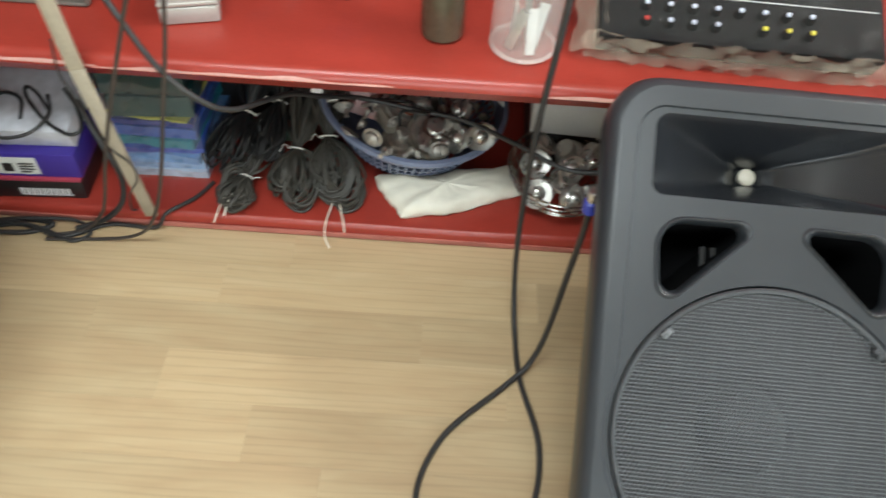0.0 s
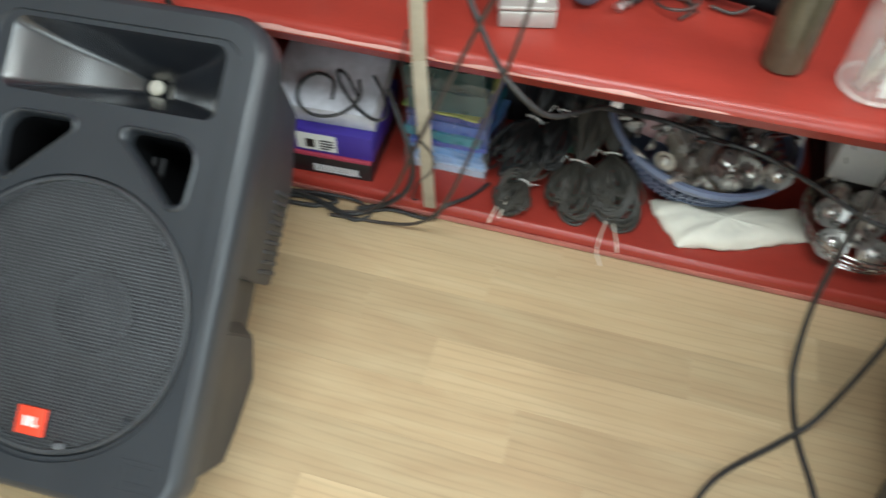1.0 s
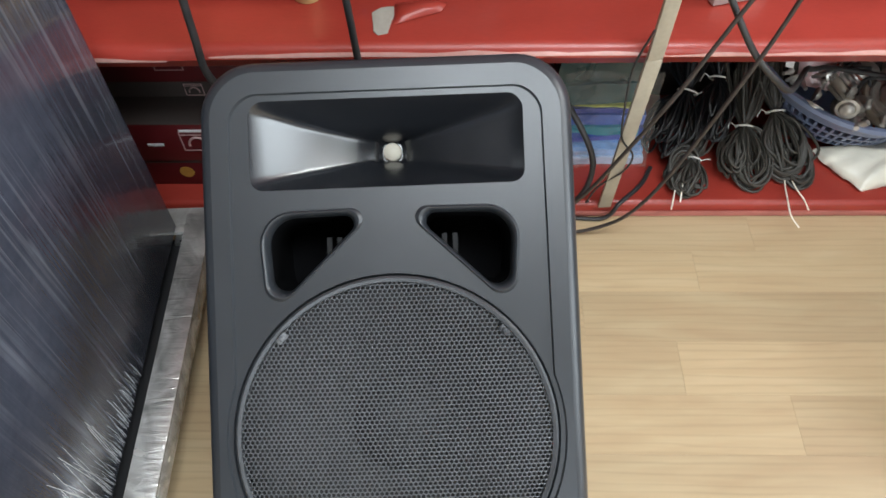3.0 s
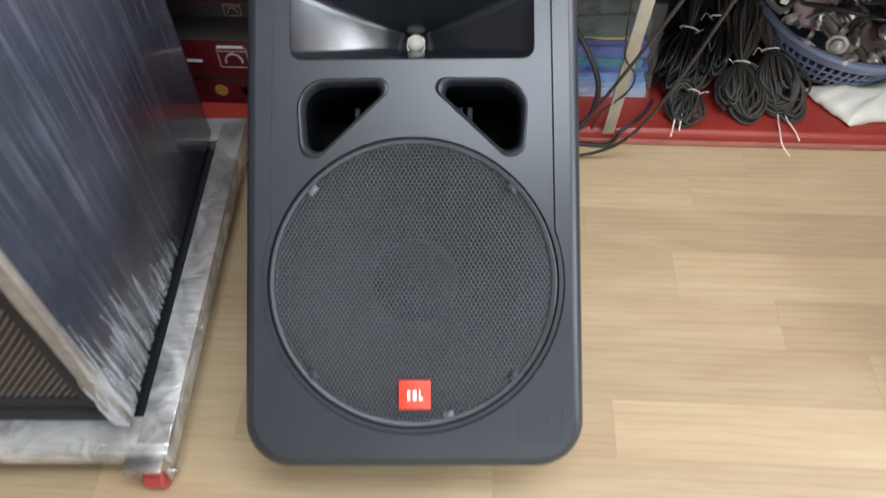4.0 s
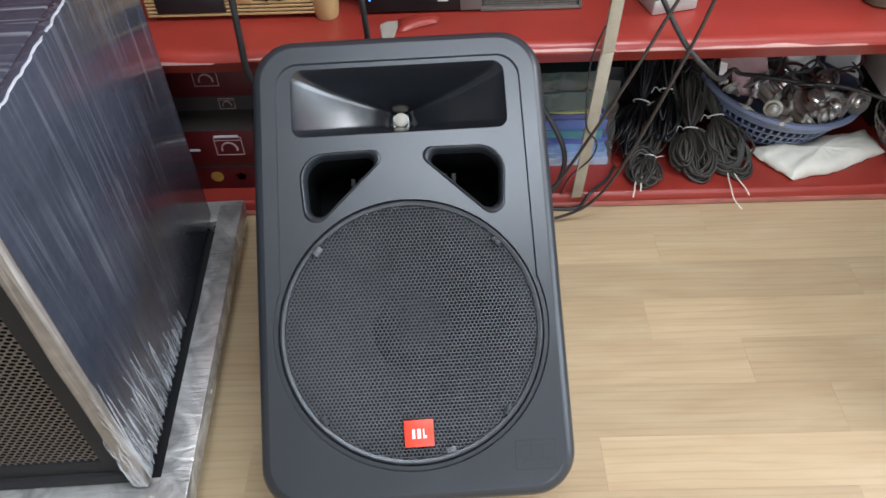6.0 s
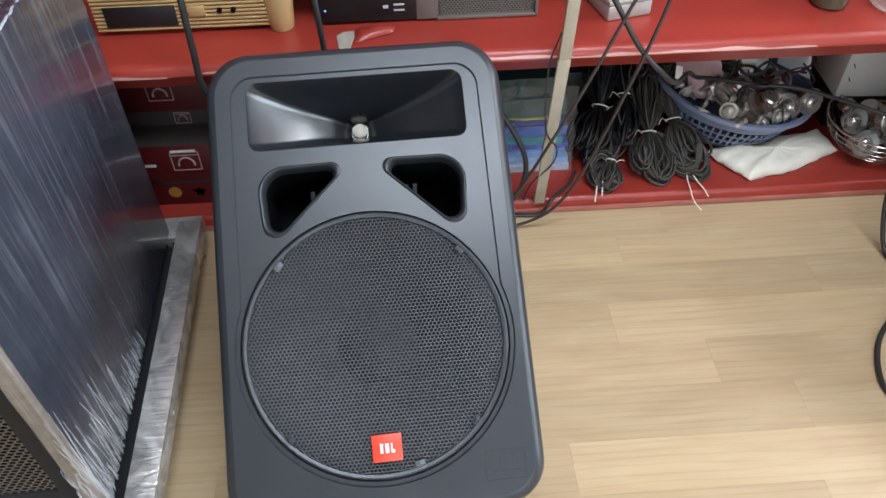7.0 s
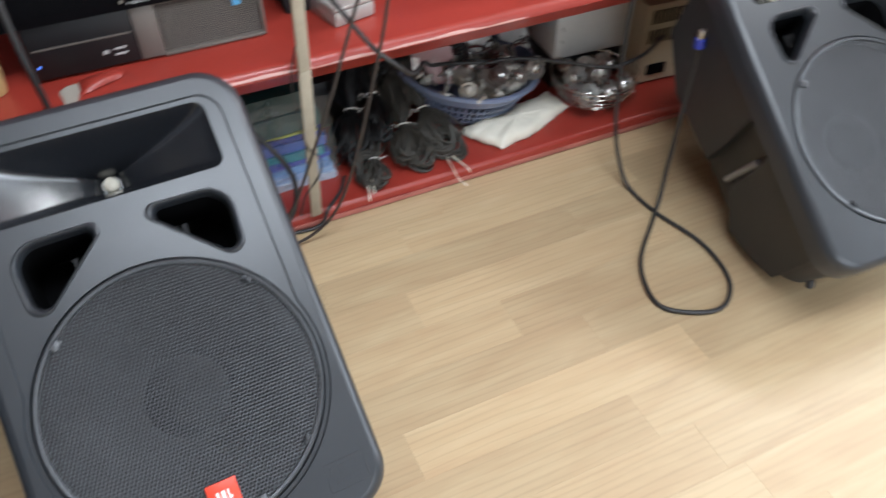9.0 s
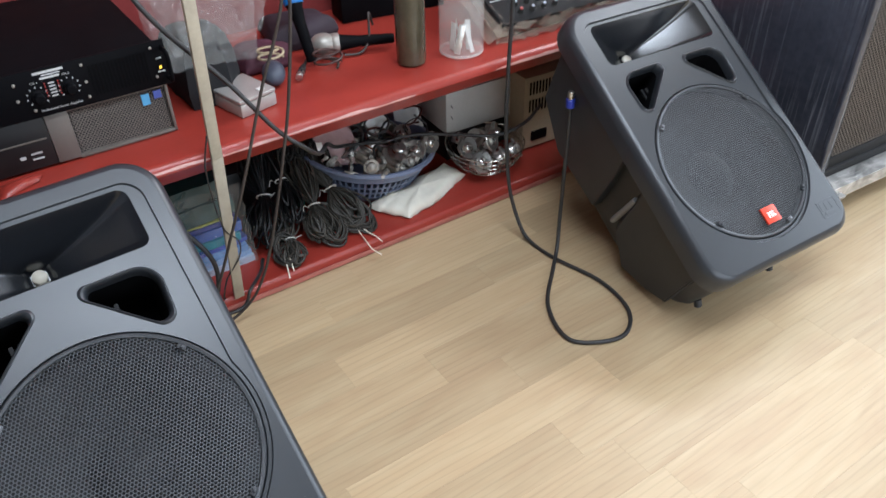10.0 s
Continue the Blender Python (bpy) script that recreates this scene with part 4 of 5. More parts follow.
solo("white_lead", tube([(0.352, 0.075, 0.058), (0.346, 0.03, 0.050), (0.342, -0.006, 0.050), (0.343, -0.035, 0.042), (0.355, -0.058, 0.034)], 0.0016, 6, 6), COPPER, "bare white twin lead hanging over the shelf edge", "wire")
solo("white_lead", tube([(0.354, 0.075, 0.058), (0.366, 0.03, 0.048), (0.375, 0.0, 0.046), (0.380, -0.022, 0.041)], 0.0016, 6, 6), COPPER, "bare white twin lead hanging over the shelf edge", "wire")
solo("green_clip", box(0.235, 0.262, 0.16, 0.175, 0.10, 0.125, 0.003), material("dark_green_plastic", srgb("1F4A3C"), 0.4), "small dark green plastic clip between cord bundles", "clip")
def cord_coil(c, rx, ry, turns, seed, lift):
    rc = random.Random(seed)
    pts = []
    for q in range(turns * 8):
        a = 2 * math.pi * q / 8
        k = q / (turns * 8)
        f = 1 + 0.22 * math.sin(k * 9 + seed)
        pts.append((c[0] + rx * f * math.cos(a) + rc.uniform(-0.003, 0.003), c[1] + ry * f * math.sin(a) + rc.uniform(-0.003, 0.003), max(c[2] + lift * math.sin(a) + 0.012 * math.sin(k * 14) + rc.uniform(-0.003, 0.003), Z0 + 0.004)))
    return solo("cord_coil", tube(pts, 0.0029, 6, 3), CORD, "loose coil of dusty black cord on the low shelf", "cable", group="cord bundles")


cord_coil((0.345, 0.095, 0.085), 0.036, 0.042, 13, 2, 0.03)
cord_coil((0.375, 0.075, 0.066), 0.026, 0.036, 10, 5, 0.018)
cord_coil((0.155, 0.055, 0.064), 0.024, 0.034, 9, 7, 0.018)
cord_coil((0.285, 0.075, 0.078), 0.03, 0.045, 8, 8, 0.028)
# added black box behind the cords, darkens the depth of the shelf
carton("flat_box", "added black box deepening the shade far under the shelf", 0.07, 0.40, 0.30, 0.49, Z0, 0.17, DEAD_BLACK)


# blue basket, tilted up at one side
def basket():
    t = thing("basket", "slate-blue plastic basket with pierced side full of metal parts", "basket", pose(0.482, 0.262, Z0 + 0.008, 3, 7, 0))
    R = lambda z: 0.125 + 0.062 * (z / 0.115) ** 0.8
    part("rim", loft([ring(0, 0, 0.112, R(0.112) - 0.004, 64), ring(0, 0, 0.112, R(0.112) + 0.006, 64), ring(0, 0, 0.118, R(0.115) + 0.010, 64), ring(0, 0, 0.126, R(0.115) + 0.008, 64), ring(0, 0, 0.126, R(0.115) - 0.001, 64), ring(0, 0, 0.112, R(0.112) - 0.004, 64)], False, False), BLUE_BASKET, t)
    part("bowl_base", loft([ring(0, 0, 0.0, 0.115, 48), ring(0, 0, 0.012, 0.128, 48), ring(0, 0, 0.03, R(0.03), 48), ring(0, 0, 0.03, R(0.03) - 0.004, 48), ring(0, 0, 0.012, 0.122, 48), ring(0, 0, 0.005, 0.11, 48)], True, True), BLUE_BASKET, t)
    part("upper_band", loft([ring(0, 0, 0.090, R(0.09), 64), ring(0, 0, 0.113, R(0.113), 64), ring(0, 0, 0.113, R(0.113) - 0.004, 64), ring(0, 0, 0.090, R(0.09) - 0.004, 64), ring(0, 0, 0.090, R(0.09), 64)], False, False), BLUE_BASKET, t)
    for z in (0.048, 0.069):
        part("hoop", loft([ring(0, 0, z - 0.003, R(z - 0.003), 64), ring(0, 0, z + 0.003, R(z + 0.003), 64), ring(0, 0, z + 0.003, R(z) - 0.004, 64), ring(0, 0, z - 0.003, R(z) - 0.004, 64), ring(0, 0, z - 0.003, R(z - 0.003), 64)], False, False), BLUE_BASKET, t)
    bar = box(-0.004, 0.0, -0.0026, 0.0026, 0, 0.064, 0.0)
    sl = math.atan2(R(0.092) - R(0.028), 0.064)
    bar.transform(Matrix.Rotation(sl, 4, "Y"))
    me = bpy.data.meshes.new("slat")
    bar.to_mesh(me)
    bar.free()
    me.materials.append(BLUE_BASKET)
    for k in range(64):
        ob = new("slat", me)
        ob.parent = t
        ob.matrix_basis = Matrix.Rotation(2 * math.pi * k / 64, 4, "Z") @ Matrix.Translation((R(0.028), 0, 0.028))
    return t


basket()


def driver_mesh(kind):
    if kind == 0:
        return lathe([(0.001, 0.0), (0.019, 0.0), (0.021, 0.002), (0.021, 0.016), (0.019, 0.019), (0.024, 0.019), (0.030, 0.021), (0.031, 0.024), (0.029, 0.027), (0.016, 0.025), (0.014, 0.030), (0.008, 0.034), (0.001, 0.035)], 28)
    return lathe([(0.001, 0.0), (0.034, 0.0), (0.038, 0.003), (0.038, 0.010), (0.035, 0.012), (0.034, 0.018), (0.025, 0.02), (0.024, 0.026), (0.016, 0.028), (0.015, 0.046), (0.012, 0.049), (0.001, 0.05)], 32)


DRV = []
for kind, mat in ((0, ALU), (1, DULL_METAL)):
    o = solo("driver_unit", driver_mesh(kind), mat, "small round aluminium driver unit lying among others" if kind == 0 else "dull metal horn driver unit lying in the basket", "driver unit", None, "loose driver units")
    DRV.append(o)
first = [True, True]


def drop(kind, m):
    if first[kind]:
        DRV[kind].matrix_world = m
        first[kind] = False
        return DRV[kind]
    return copy_thing(DRV[kind], m)


# wire bowl with drivers
BX, BY = 0.806, 0.119
wb = thing("wire_bowl", "chromed wire bowl heaped with aluminium driver units", "bowl", pose(BX, BY, Z0 + 0.004))
for z, r in ((0.0, 0.05), (0.018, 0.078), (0.034, 0.093), (0.05, 0.103), (0.066, 0.109), (0.082, 0.113)):
    part("ring", tube([p for p in ring(0, 0, z, r, 24)] + [ring(0, 0, z, r, 24)[0]], 0.0022 if z > 0.07 else 0.0013, 6, 2), WIRE, wb)
for k in range(28):
    a = 2 * math.pi * k / 28
    part("spoke", tube([(r * math.cos(a), r * math.sin(a), z) for z, r in ((-0.0005, 0.03), (0.0, 0.05), (0.018, 0.078), (0.05, 0.103), (0.082, 0.113))], 0.001, 5, 3), WIRE, wb)
rd = random.Random(21)
for k, (dx, dy, dz, rx, ry) in enumerate(((-0.055, -0.045, 0.055, 52, -25), (0.0, -0.062, 0.055, 58, 0), (0.055, -0.045, 0.055, 60, 25), (-0.06, 0.02, 0.075, 40, -50), (0.0, 0.0, 0.085, 65, 20), (0.06, 0.015, 0.08, -60, 40), (0.0, 0.055, 0.085, 30, 160), (-0.05, 0.065, 0.065, 20, 30), (0.05, 0.06, 0.075, 80, -40), (0.0, 0.0, 0.03, 20, 0), (-0.045, 0.0, 0.03, 60, 80), (0.05, 0.0, 0.03, 120, 20))):
    drop(0, pose(BX + dx, BY + dy, Z0 + dz, rx, ry, rd.uniform(0, 90)))
# basket contents
for kind, x, y, z, rx, ry in ((1, 0.56, 0.17, 0.135, 20, 5), (1, 0.50, 0.22, 0.15, 60, -30), (0, 0.628, 0.155, 0.165, 62, 48), (0, 0.600, 0.150, 0.150, 20, 60), (0, 0.43, 0.20, 0.17, 30, -30), (0, 0.52, 0.28, 0.17, 70, 10), (1, 0.44, 0.27, 0.16, 90, 30), (1, 0.58, 0.27, 0.15, 80, 10), (0, 0.60, 0.21, 0.165, 30, 40), (1, 0.47, 0.15, 0.12, 15, -10), (0, 0.40, 0.23, 0.175, 110, 0)):
    drop(kind, pose(x, y, z, rx, ry, 40 * x * 100))
OLD_ZINC = material("dusty_brown_zinc", srgb("8E877C"), 0.42, metal=0.35, vary=0.3, scale=35)


def horn_driver(m, seed):
    """Large compression driver: flange, magnet, stepped back cap and terminals."""
    t = thing("horn_driver", "large dusty grey horn driver with a stepped back cap", "driver unit", m, "large drivers")
    part("flange", lathe([(0.012, 0.0), (0.046, 0.0), (0.048, 0.002), (0.048, 0.006), (0.046, 0.008), (0.012, 0.008)], 36), OLD_ZINC, t)
    part("magnet", lathe([(0.020, 0.008), (0.050, 0.009), (0.052, 0.012), (0.052, 0.024), (0.050, 0.027), (0.020, 0.028)], 36), OLD_ZINC, t, "thick ring magnet")
    part("back_plate", lathe([(0.042, 0.0275), (0.043, 0.030), (0.041, 0.034), (0.028, 0.035)], 36), DULL_METAL, t)
    part("back_cap", lathe([(0.027, 0.034), (0.027, 0.040), (0.020, 0.043), (0.0195, 0.058), (0.016, 0.062), (0.002, 0.063)], 28), ALU, t, "pale turned back cap")
    part("band", lathe([(0.0203, 0.046), (0.0206, 0.047), (0.0206, 0.050), (0.0203, 0.051)], 28), material("orange_lacquer", srgb("7A3A22"), 0.4), t, "orange-brown band")
    for k in range(2):
        part("terminal", box(-0.004, 0.004, 0.050, 0.060, 0.014 + 0.006 * k, 0.017 + 0.006 * k, 0.0008), DULL_METAL, t)
    return t


horn_driver(pose(0.533, 0.165, 0.128, 22, 4, 20), 1)
horn_driver(pose(0.452, 0.20, 0.140, 38, -12, 110), 2)
horn_driver(pose(0.50, 0.29, 0.150, 60, 25, 60), 3)
JUNK = material("grey_metal_scrap", srgb("A6A29A"), 0.38, metal=0.35, vary=0.3, scale=60)
rj = random.Random(8)


def ball(s):
    """Small domed driver cap with a flange."""
    return lathe([(s * 1.3, -s * 0.3), (s * 1.3, -s * 0.15), (s * 0.95, -s * 0.1), (s * 0.85, s * 0.3), (s * 0.5, s * 0.6), (s * 0.02, s * 0.7)], 16)


for k in range(90):
    a, r = rj.uniform(0, 6.28), 0.155 * math.sqrt(rj.uniform(0, 1))
    x, y = 0.485 + r * math.cos(a), 0.225 + r * math.sin(a)
    s = rj.uniform(0.007, 0.017)
    b = ball(s) if k % 4 == 0 else lathe([(s * 0.5, -s), (s * 0.6, -s * 0.5), (s * 0.35, 0), (s * 0.35, s)], 12)
    solo("metal_fitting", b, (JUNK, DULL_METAL, ALU, JUNK)[k % 4], "small dusty metal or plastic fitting in the basket", "fitting", pose(x, y, 0.148 + (0.478 - x) * 0.14 + rj.uniform(0, 0.035), rj.uniform(0, 180), rj.uniform(0, 180), 0), "loose fittings")


def sheet(name, corners, bulge, wr, mat, label, category, seed, n=18, thick=0.0):
    """Soft sheet between four corners, crumpled."""
    a, b_, c, d = (Vector(p) for p in corners)
    rows = []
    for i in range(n + 1):
        u = i / n
        row = []
        for j in range(n + 1):
            v = j / n
            p = (a * (1 - v) + b_ * v) * (1 - u) + (d * (1 - v) + c * v) * u
            e = (16 * u * (1 - u) * v * (1 - v)) ** 0.5
            f = noise.noise_vector(p * 22 + Vector((seed, 0, 0))) + 0.5 * noise.noise_vector(p * 60 + Vector((seed, 5, 0)))
            p = p + Vector((0, 0, bulge * e)) + f * wr * (0.35 + 0.65 * e)
            row.append(p)
        rows.append(row)
    bm = loft(rows, False, False, closed=False)
    if thick:
        bmesh.ops.solidify(bm, geom=bm.faces[:], thickness=thick)
    return solo(name, bm, mat, label, category, smooth=60)


def pillow(name, outline, z, h, mat, label, category, seed, wr=1.0):
    """Flat filled bag with crumpled faces: outline walked anticlockwise."""
    pts = [Vector(p) for p in outline]
    dense = []
    for i, p in enumerate(pts):
        q = pts[(i + 1) % len(pts)]
        for k in range(8):
            dense.append(p.lerp(q, k / 8))
    c = sum(dense, Vector((0, 0))) / len(dense)
    loops = []
    for f, zz in ((0.92, 0.0), (1.0, 0.22), (0.99, 0.35), (0.93, 0.62), (0.8, 0.85), (0.6, 0.97), (0.35, 1.0), (0.06, 1.0)):
        lp = []
        for p in dense:
            q = c.lerp(p, f)
            w = noise.noise_vector(Vector((q.x * 30, q.y * 30, seed + zz))) + (wr - 1) * 0.7 * noise.noise_vector(Vector((q.x * 85, q.y * 60, seed + zz)))
            lp.append((q.x + w.x * 0.004 * wr, q.y + w.y * 0.004 * wr, z + h * zz + (w.z * 0.006 * wr if zz > 0.3 else 0)))
        loops.append(lp)
    return solo(name, loft(loops, True, True), mat, label, category, smooth=60)


pillow("plastic_bag", ((0.425, 0.125), (0.45, 0.070), (0.490, 0.022), (0.60, 0.046), (0.728, 0.108), (0.715, 0.180), (0.56, 0.140)), Z0, 0.036, BAG, "milky white folded plastic bag on the shelf", "bag", 3.0, 1.6)
# pieces standing in the basket: pink and clear packets, white paper
sheet("plastic_packet", ((0.36, 0.20, 0.16), (0.45, 0.16, 0.16), (0.44, 0.27, 0.27), (0.33, 0.29, 0.28)), 0.01, 0.006, glass("pinkish_film", srgb("C9A6A4"), 0.2, 0.7), "crumpled pinkish clear packet with a white tag in the basket", "packet", 1.0)
solo("paper_tag", box(-0.011, 0.011, 0, 0.001, -0.014, 0.014, 0.0), WHITE, "small white paper tag on the basket packet", "tag", pose(0.318, 0.150, 0.255, -35, 25, 20))
sheet("paper_scrap", ((0.49, 0.26, 0.17), (0.58, 0.26, 0.18), (0.57, 0.31, 0.27), (0.50, 0.32, 0.26)), 0.02, 0.008, CARD_WHITE, "crumpled white paper among the basket parts", "paper", 2.0)
sheet("paper_scrap", ((0.62, 0.30, 0.17), (0.68, 0.24, 0.16), (0.68, 0.30, 0.26), (0.62, 0.33, 0.27)), 0.01, 0.006, CARD_WHITE, "crumpled white paper among the basket parts", "paper", 4.0)
rk = random.Random(30)
for k in range(9):
    cx, cy, cz = rk.uniform(0.40, 0.63), rk.uniform(0.18, 0.30), rk.uniform(0.17, 0.22)
    rr0 = rk.uniform(0.025, 0.055)
    pts = []
    for q in range(11):
        a = q * 0.75 + rk.uniform(-0.2, 0.2)
        pts.append((cx + rr0 * math.cos(a), cy + rr0 * 0.7 * math.sin(a), cz + 0.025 * math.sin(a * 0.8 + k) + 0.003 * q))
    solo("loose_lead", tube(pts, rk.choice((0.0022, 0.003, 0.0035)), 6, 5), CABLE if k % 3 else material("oxblood_cable", srgb("46221F"), 0.5), "short curled dark lead lying on the basket parts", "cable", group="loose leads")

wbx = carton("white_box", "plain white card box with two staples behind the wire bowl", 0.735, 1.00, 0.20, 0.40, 0.130, 0.255, CARD_WHITE, yaw=-3)
for z in (0.09, 0.055):
    part("staple", tube([(-0.118, -0.001, z), (-0.112, -0.001, z - 0.012)], 0.0012, 5, 2), CABLE, wbx)
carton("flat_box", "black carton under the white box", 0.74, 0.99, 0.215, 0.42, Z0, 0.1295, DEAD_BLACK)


def power_unit():
    t = thing("power_unit", "beige enamelled steel power unit with slotted side", "power supply", pose(0.95, 0.125, Z0, 0, 0, -4))
    part("case", box(0, 0.30, 0, 0.30, 0.006, 0.235, 0.004), BEIGE, t)
    for r in range(2):
        for k in range(9):
            part("vent_slot", box(0.018 + 0.011 * k, 0.023 + 0.011 * k, -0.0016, 0.002, 0.125 + 0.055 * r, 0.163 + 0.055 * r), BLACK, t)
    part("socket", box(0.03, 0.085, -0.006, 0.004, 0.03, 0.06, 0.002), AMP_BLACK, t, "black socket")
    for x in (0.03, 0.27):
        part("foot", lathe([(0.01, 0.0), (0.01, 0.007)], 12, x, 0.03), AMP_BLACK, t)
    return t


power_unit()
solo("cable_coil", tube([(1.04 + 0.06 * math.cos(a * 0.6), 0.22 + 0.05 * math.sin(a * 0.6), 0.279 + 0.0025 * a) for a in range(24)], 0.0045, 8, 4), CABLE, "coiled black cable on the beige power unit", "cable")

# ---- upper shelf ----
ZU = 0.449


def receiver():
    t = thing("receiver", "champagne gold receiver with ribbed front and dark window", "receiver", pose(-0.66, 0.062, ZU))
    part("body", box(-0.185, 0.145, 0.012, 0.34, 0.008, 0.13, 0.004), GOLD, t)
    for k in range(9):
        z = 0.01 + 0.0075 * k
        part("rib", box(-0.185, 0.15, 0.0, 0.016, z, z + 0.0045, 0.001, seg=1), GOLD, t)
    part("window", box(-0.165, -0.035, -0.002, 0.012, 0.018, 0.058, 0.001), DEAD_BLACK, t, "dark display window")
    part("button", box(-0.012, 0.018, -0.004, 0.01, 0.036, 0.055, 0.002), GOLD, t)
    cap = lathe([(0.022, 0.0), (0.024, 0.01), (0.028, 0.07), (0.026, 0.076)], 28, 0.152, 0.012)
    part("corner_column", cap, GOLD, t, "flared gold corner column")
    part("upper_panel", box(-0.185, 0.13, 0.006, 0.02, 0.082, 0.128, 0.003), GOLD, t)
    for x in (-0.15, 0.12):
        part("foot", lathe([(0.014, 0.0), (0.014, 0.009)], 14, x, 0.05), AMP_BLACK, t)
    for x in (0.045, 0.07):
        part("socket", lathe([(0.0045, -0.004), (0.0045, 0.006)], 12), AMP_BLACK, t).matrix_basis = pose(x, 0, 0.045, 90, 0, 0)
    return t


receiver()


def desktop_pc():
    t = thing("computer", "black desktop computer case lying flat with grey mesh front", "computer", pose(-0.226, 0.070, ZU, 0, 0, 0.5))
    part("case", box(-0.205, 0.2, 0.018, 0.40, 0.004, 0.104, 0.003), AMP_BLACK, t)
    part("drive_panel", box(-0.208, -0.028, 0.0, 0.02, 0.004, 0.104, 0.003), DEAD_BLACK, t, "glossy black drive panel")
    part("drive_line", box(-0.2, -0.035, -0.002, 0.001, 0.060, 0.0625), GREY_PANEL, t)
    bars("panel_print", ((-0.07, -0.05, 0.035, 0.038), (-0.07, -0.05, 0.024, 0.027), (-0.09, -0.08, 0.03, 0.036)), 0, PRINT, t)
    part("grey_panel", box(-0.028, 0.014, -0.001, 0.02, 0.004, 0.104, 0.002), GREY_PANEL, t, "warm grey panel")
    part("mesh_backing", box(0.014, 0.2, 0.008, 0.018, 0.006, 0.102), DEAD_BLACK, t)
    part("front_mesh", mesh_sheet(0.018, 0.196, 0.009, 0.099, 0.002, 0.0066), MESH_GREY, t, "grey perforated front")
    fr = bmesh.new()
    for bx in ((0.012, 0.203, 0.001, 0.007), (0.012, 0.203, 0.1, 0.105), (0.198, 0.204, 0.001, 0.105)):
        box(bx[0], bx[1], -0.001, 0.012, bx[2], bx[3], 0.001, fr)
    part("mesh_frame", fr, MESH_GREY, t)
    part("sticker", box(0.150, 0.165, -0.003, 0.001, 0.072, 0.094), material("blue_sticker", srgb("5AA7D8"), 0.4), t, "small blue and yellow sticker")
    part("sticker", box(0.174, 0.189, -0.003, 0.001, 0.080, 0.096), material("indigo_sticker", srgb("4C5CA8"), 0.4), t, "small indigo sticker")
    part("led", lathe([(0.002, -0.002), (0.002, 0.001)], 8), BLUE_LED, t, "lit blue led").matrix_basis = pose(-0.198, 0, 0.03, 90, 0, 0)
    return t


desktop_pc()


def power_amp():
    t = thing("power_amplifier", "black rack power amplifier with two knobs and vent slots", "amplifier", pose(-0.252, 0.062, ZU + 0.105, 0, 0, 0.5))
    part("case", box(-0.235, 0.225, 0.006, 0.42, 0.003, 0.088, 0.002), AMP_BLACK, t)
    part("faceplate", box(-0.245, 0.242, 0.0, 0.006, 0.0, 0.09, 0.0015), AMP_BLACK, t)
    for k in range(16):
        x = 0.098 + 0.0068 * k
        part("vent_slot", box(x, x + 0.0035, -0.0012, 0.002, 0.016, 0.074), BLACK, t)
    for k in range(16):
        x = -0.215 + 0.0095 * k
        part("vent_slot", box(x, x + 0.0035, -0.0012, 0.002, 0.016, 0.074), BLACK, t)
    for x, z, s in ((0.002, 0.040, "CH 1"), (0.058, 0.044, "CH 2")):
        kb = lathe([(0.013, 0.0), (0.013, 0.004), (0.010, 0.006), (0.009, 0.016), (0.007, 0.018)], 24)
        kn = part("knob", kb, AMP_BLACK, t, "black control knob")
        kn.matrix_basis = pose(x, 0, z, 90, 0, 0)
        for q in range(9):
            a = radians(-40 + 260 * q / 8)
            part("dial_mark", box(-0.0008, 0.0008, -0.0012, 0.0004, -0.0015, 0.0015), PRINT, t).matrix_basis = pose(x + 0.018 * math.cos(a), 0, z + 0.018 * math.sin(a), 0, 90 - math.degrees(a), 0)
        words(s, 0.006, pose(x, -0.0012, z + 0.026, 90, 0, 0), PRINT, t)
    words("Professional Power Amplifier", 0.0062, pose(0.036, -0.0012, 0.012, 90, 0, 0), PRINT, t)
    bars("brand_bar", ((0.005, 0.057, 0.080, 0.084), (0.018, 0.05, 0.0755, 0.0775), (0.014, 0.048, 0.0695, 0.073)), 0, PRINT, t)
    bars("level_scale", tuple((0.025, 0.036, 0.034 + 0.0062 * k, 0.0365 + 0.0062 * k) for k in range(5)), 0, PRINT, t)
    for k in range(5):
        for x in (0.019, 0.042):
            part("level_led", box(x - 0.001, x + 0.001, -0.0015, 0.0, 0.036 + 0.006 * k, 0.038 + 0.006 * k), KNOB_RED, t)
    part("led", box(0.224, 0.228, -0.002, 0.0, 0.035, 0.040), AMBER, t, "lit amber power led")
    bars("led_print", ((0.219, 0.233, 0.028, 0.030), (0.221, 0.231, 0.055, 0.057)), 0, PRINT, t)
    for x in (-0.238, 0.236):
        hb = tube([(x, 0.0, 0.014), (x, -0.028, 0.018), (x, -0.03, 0.045), (x, -0.028, 0.072), (x, 0.0, 0.076)], 0.004, 8, 6)
        part("rack_handle", hb, AMP_BLACK, t)
    for x, z in ((-0.03, 0.07), (-0.032, 0.04), (-0.01, 0.016), (0.088, 0.078), (0.088, 0.045), (0.086, 0.016), (0.215, 0.02), (0.215, 0.078)):
        part("screw", lathe([(0.003, 0.0), (0.003, 0.0012), (0.001, 0.002)], 10), DULL_METAL, t).matrix_basis = pose(x, 0, z, 90, 0, 0)
    return t


power_amp()
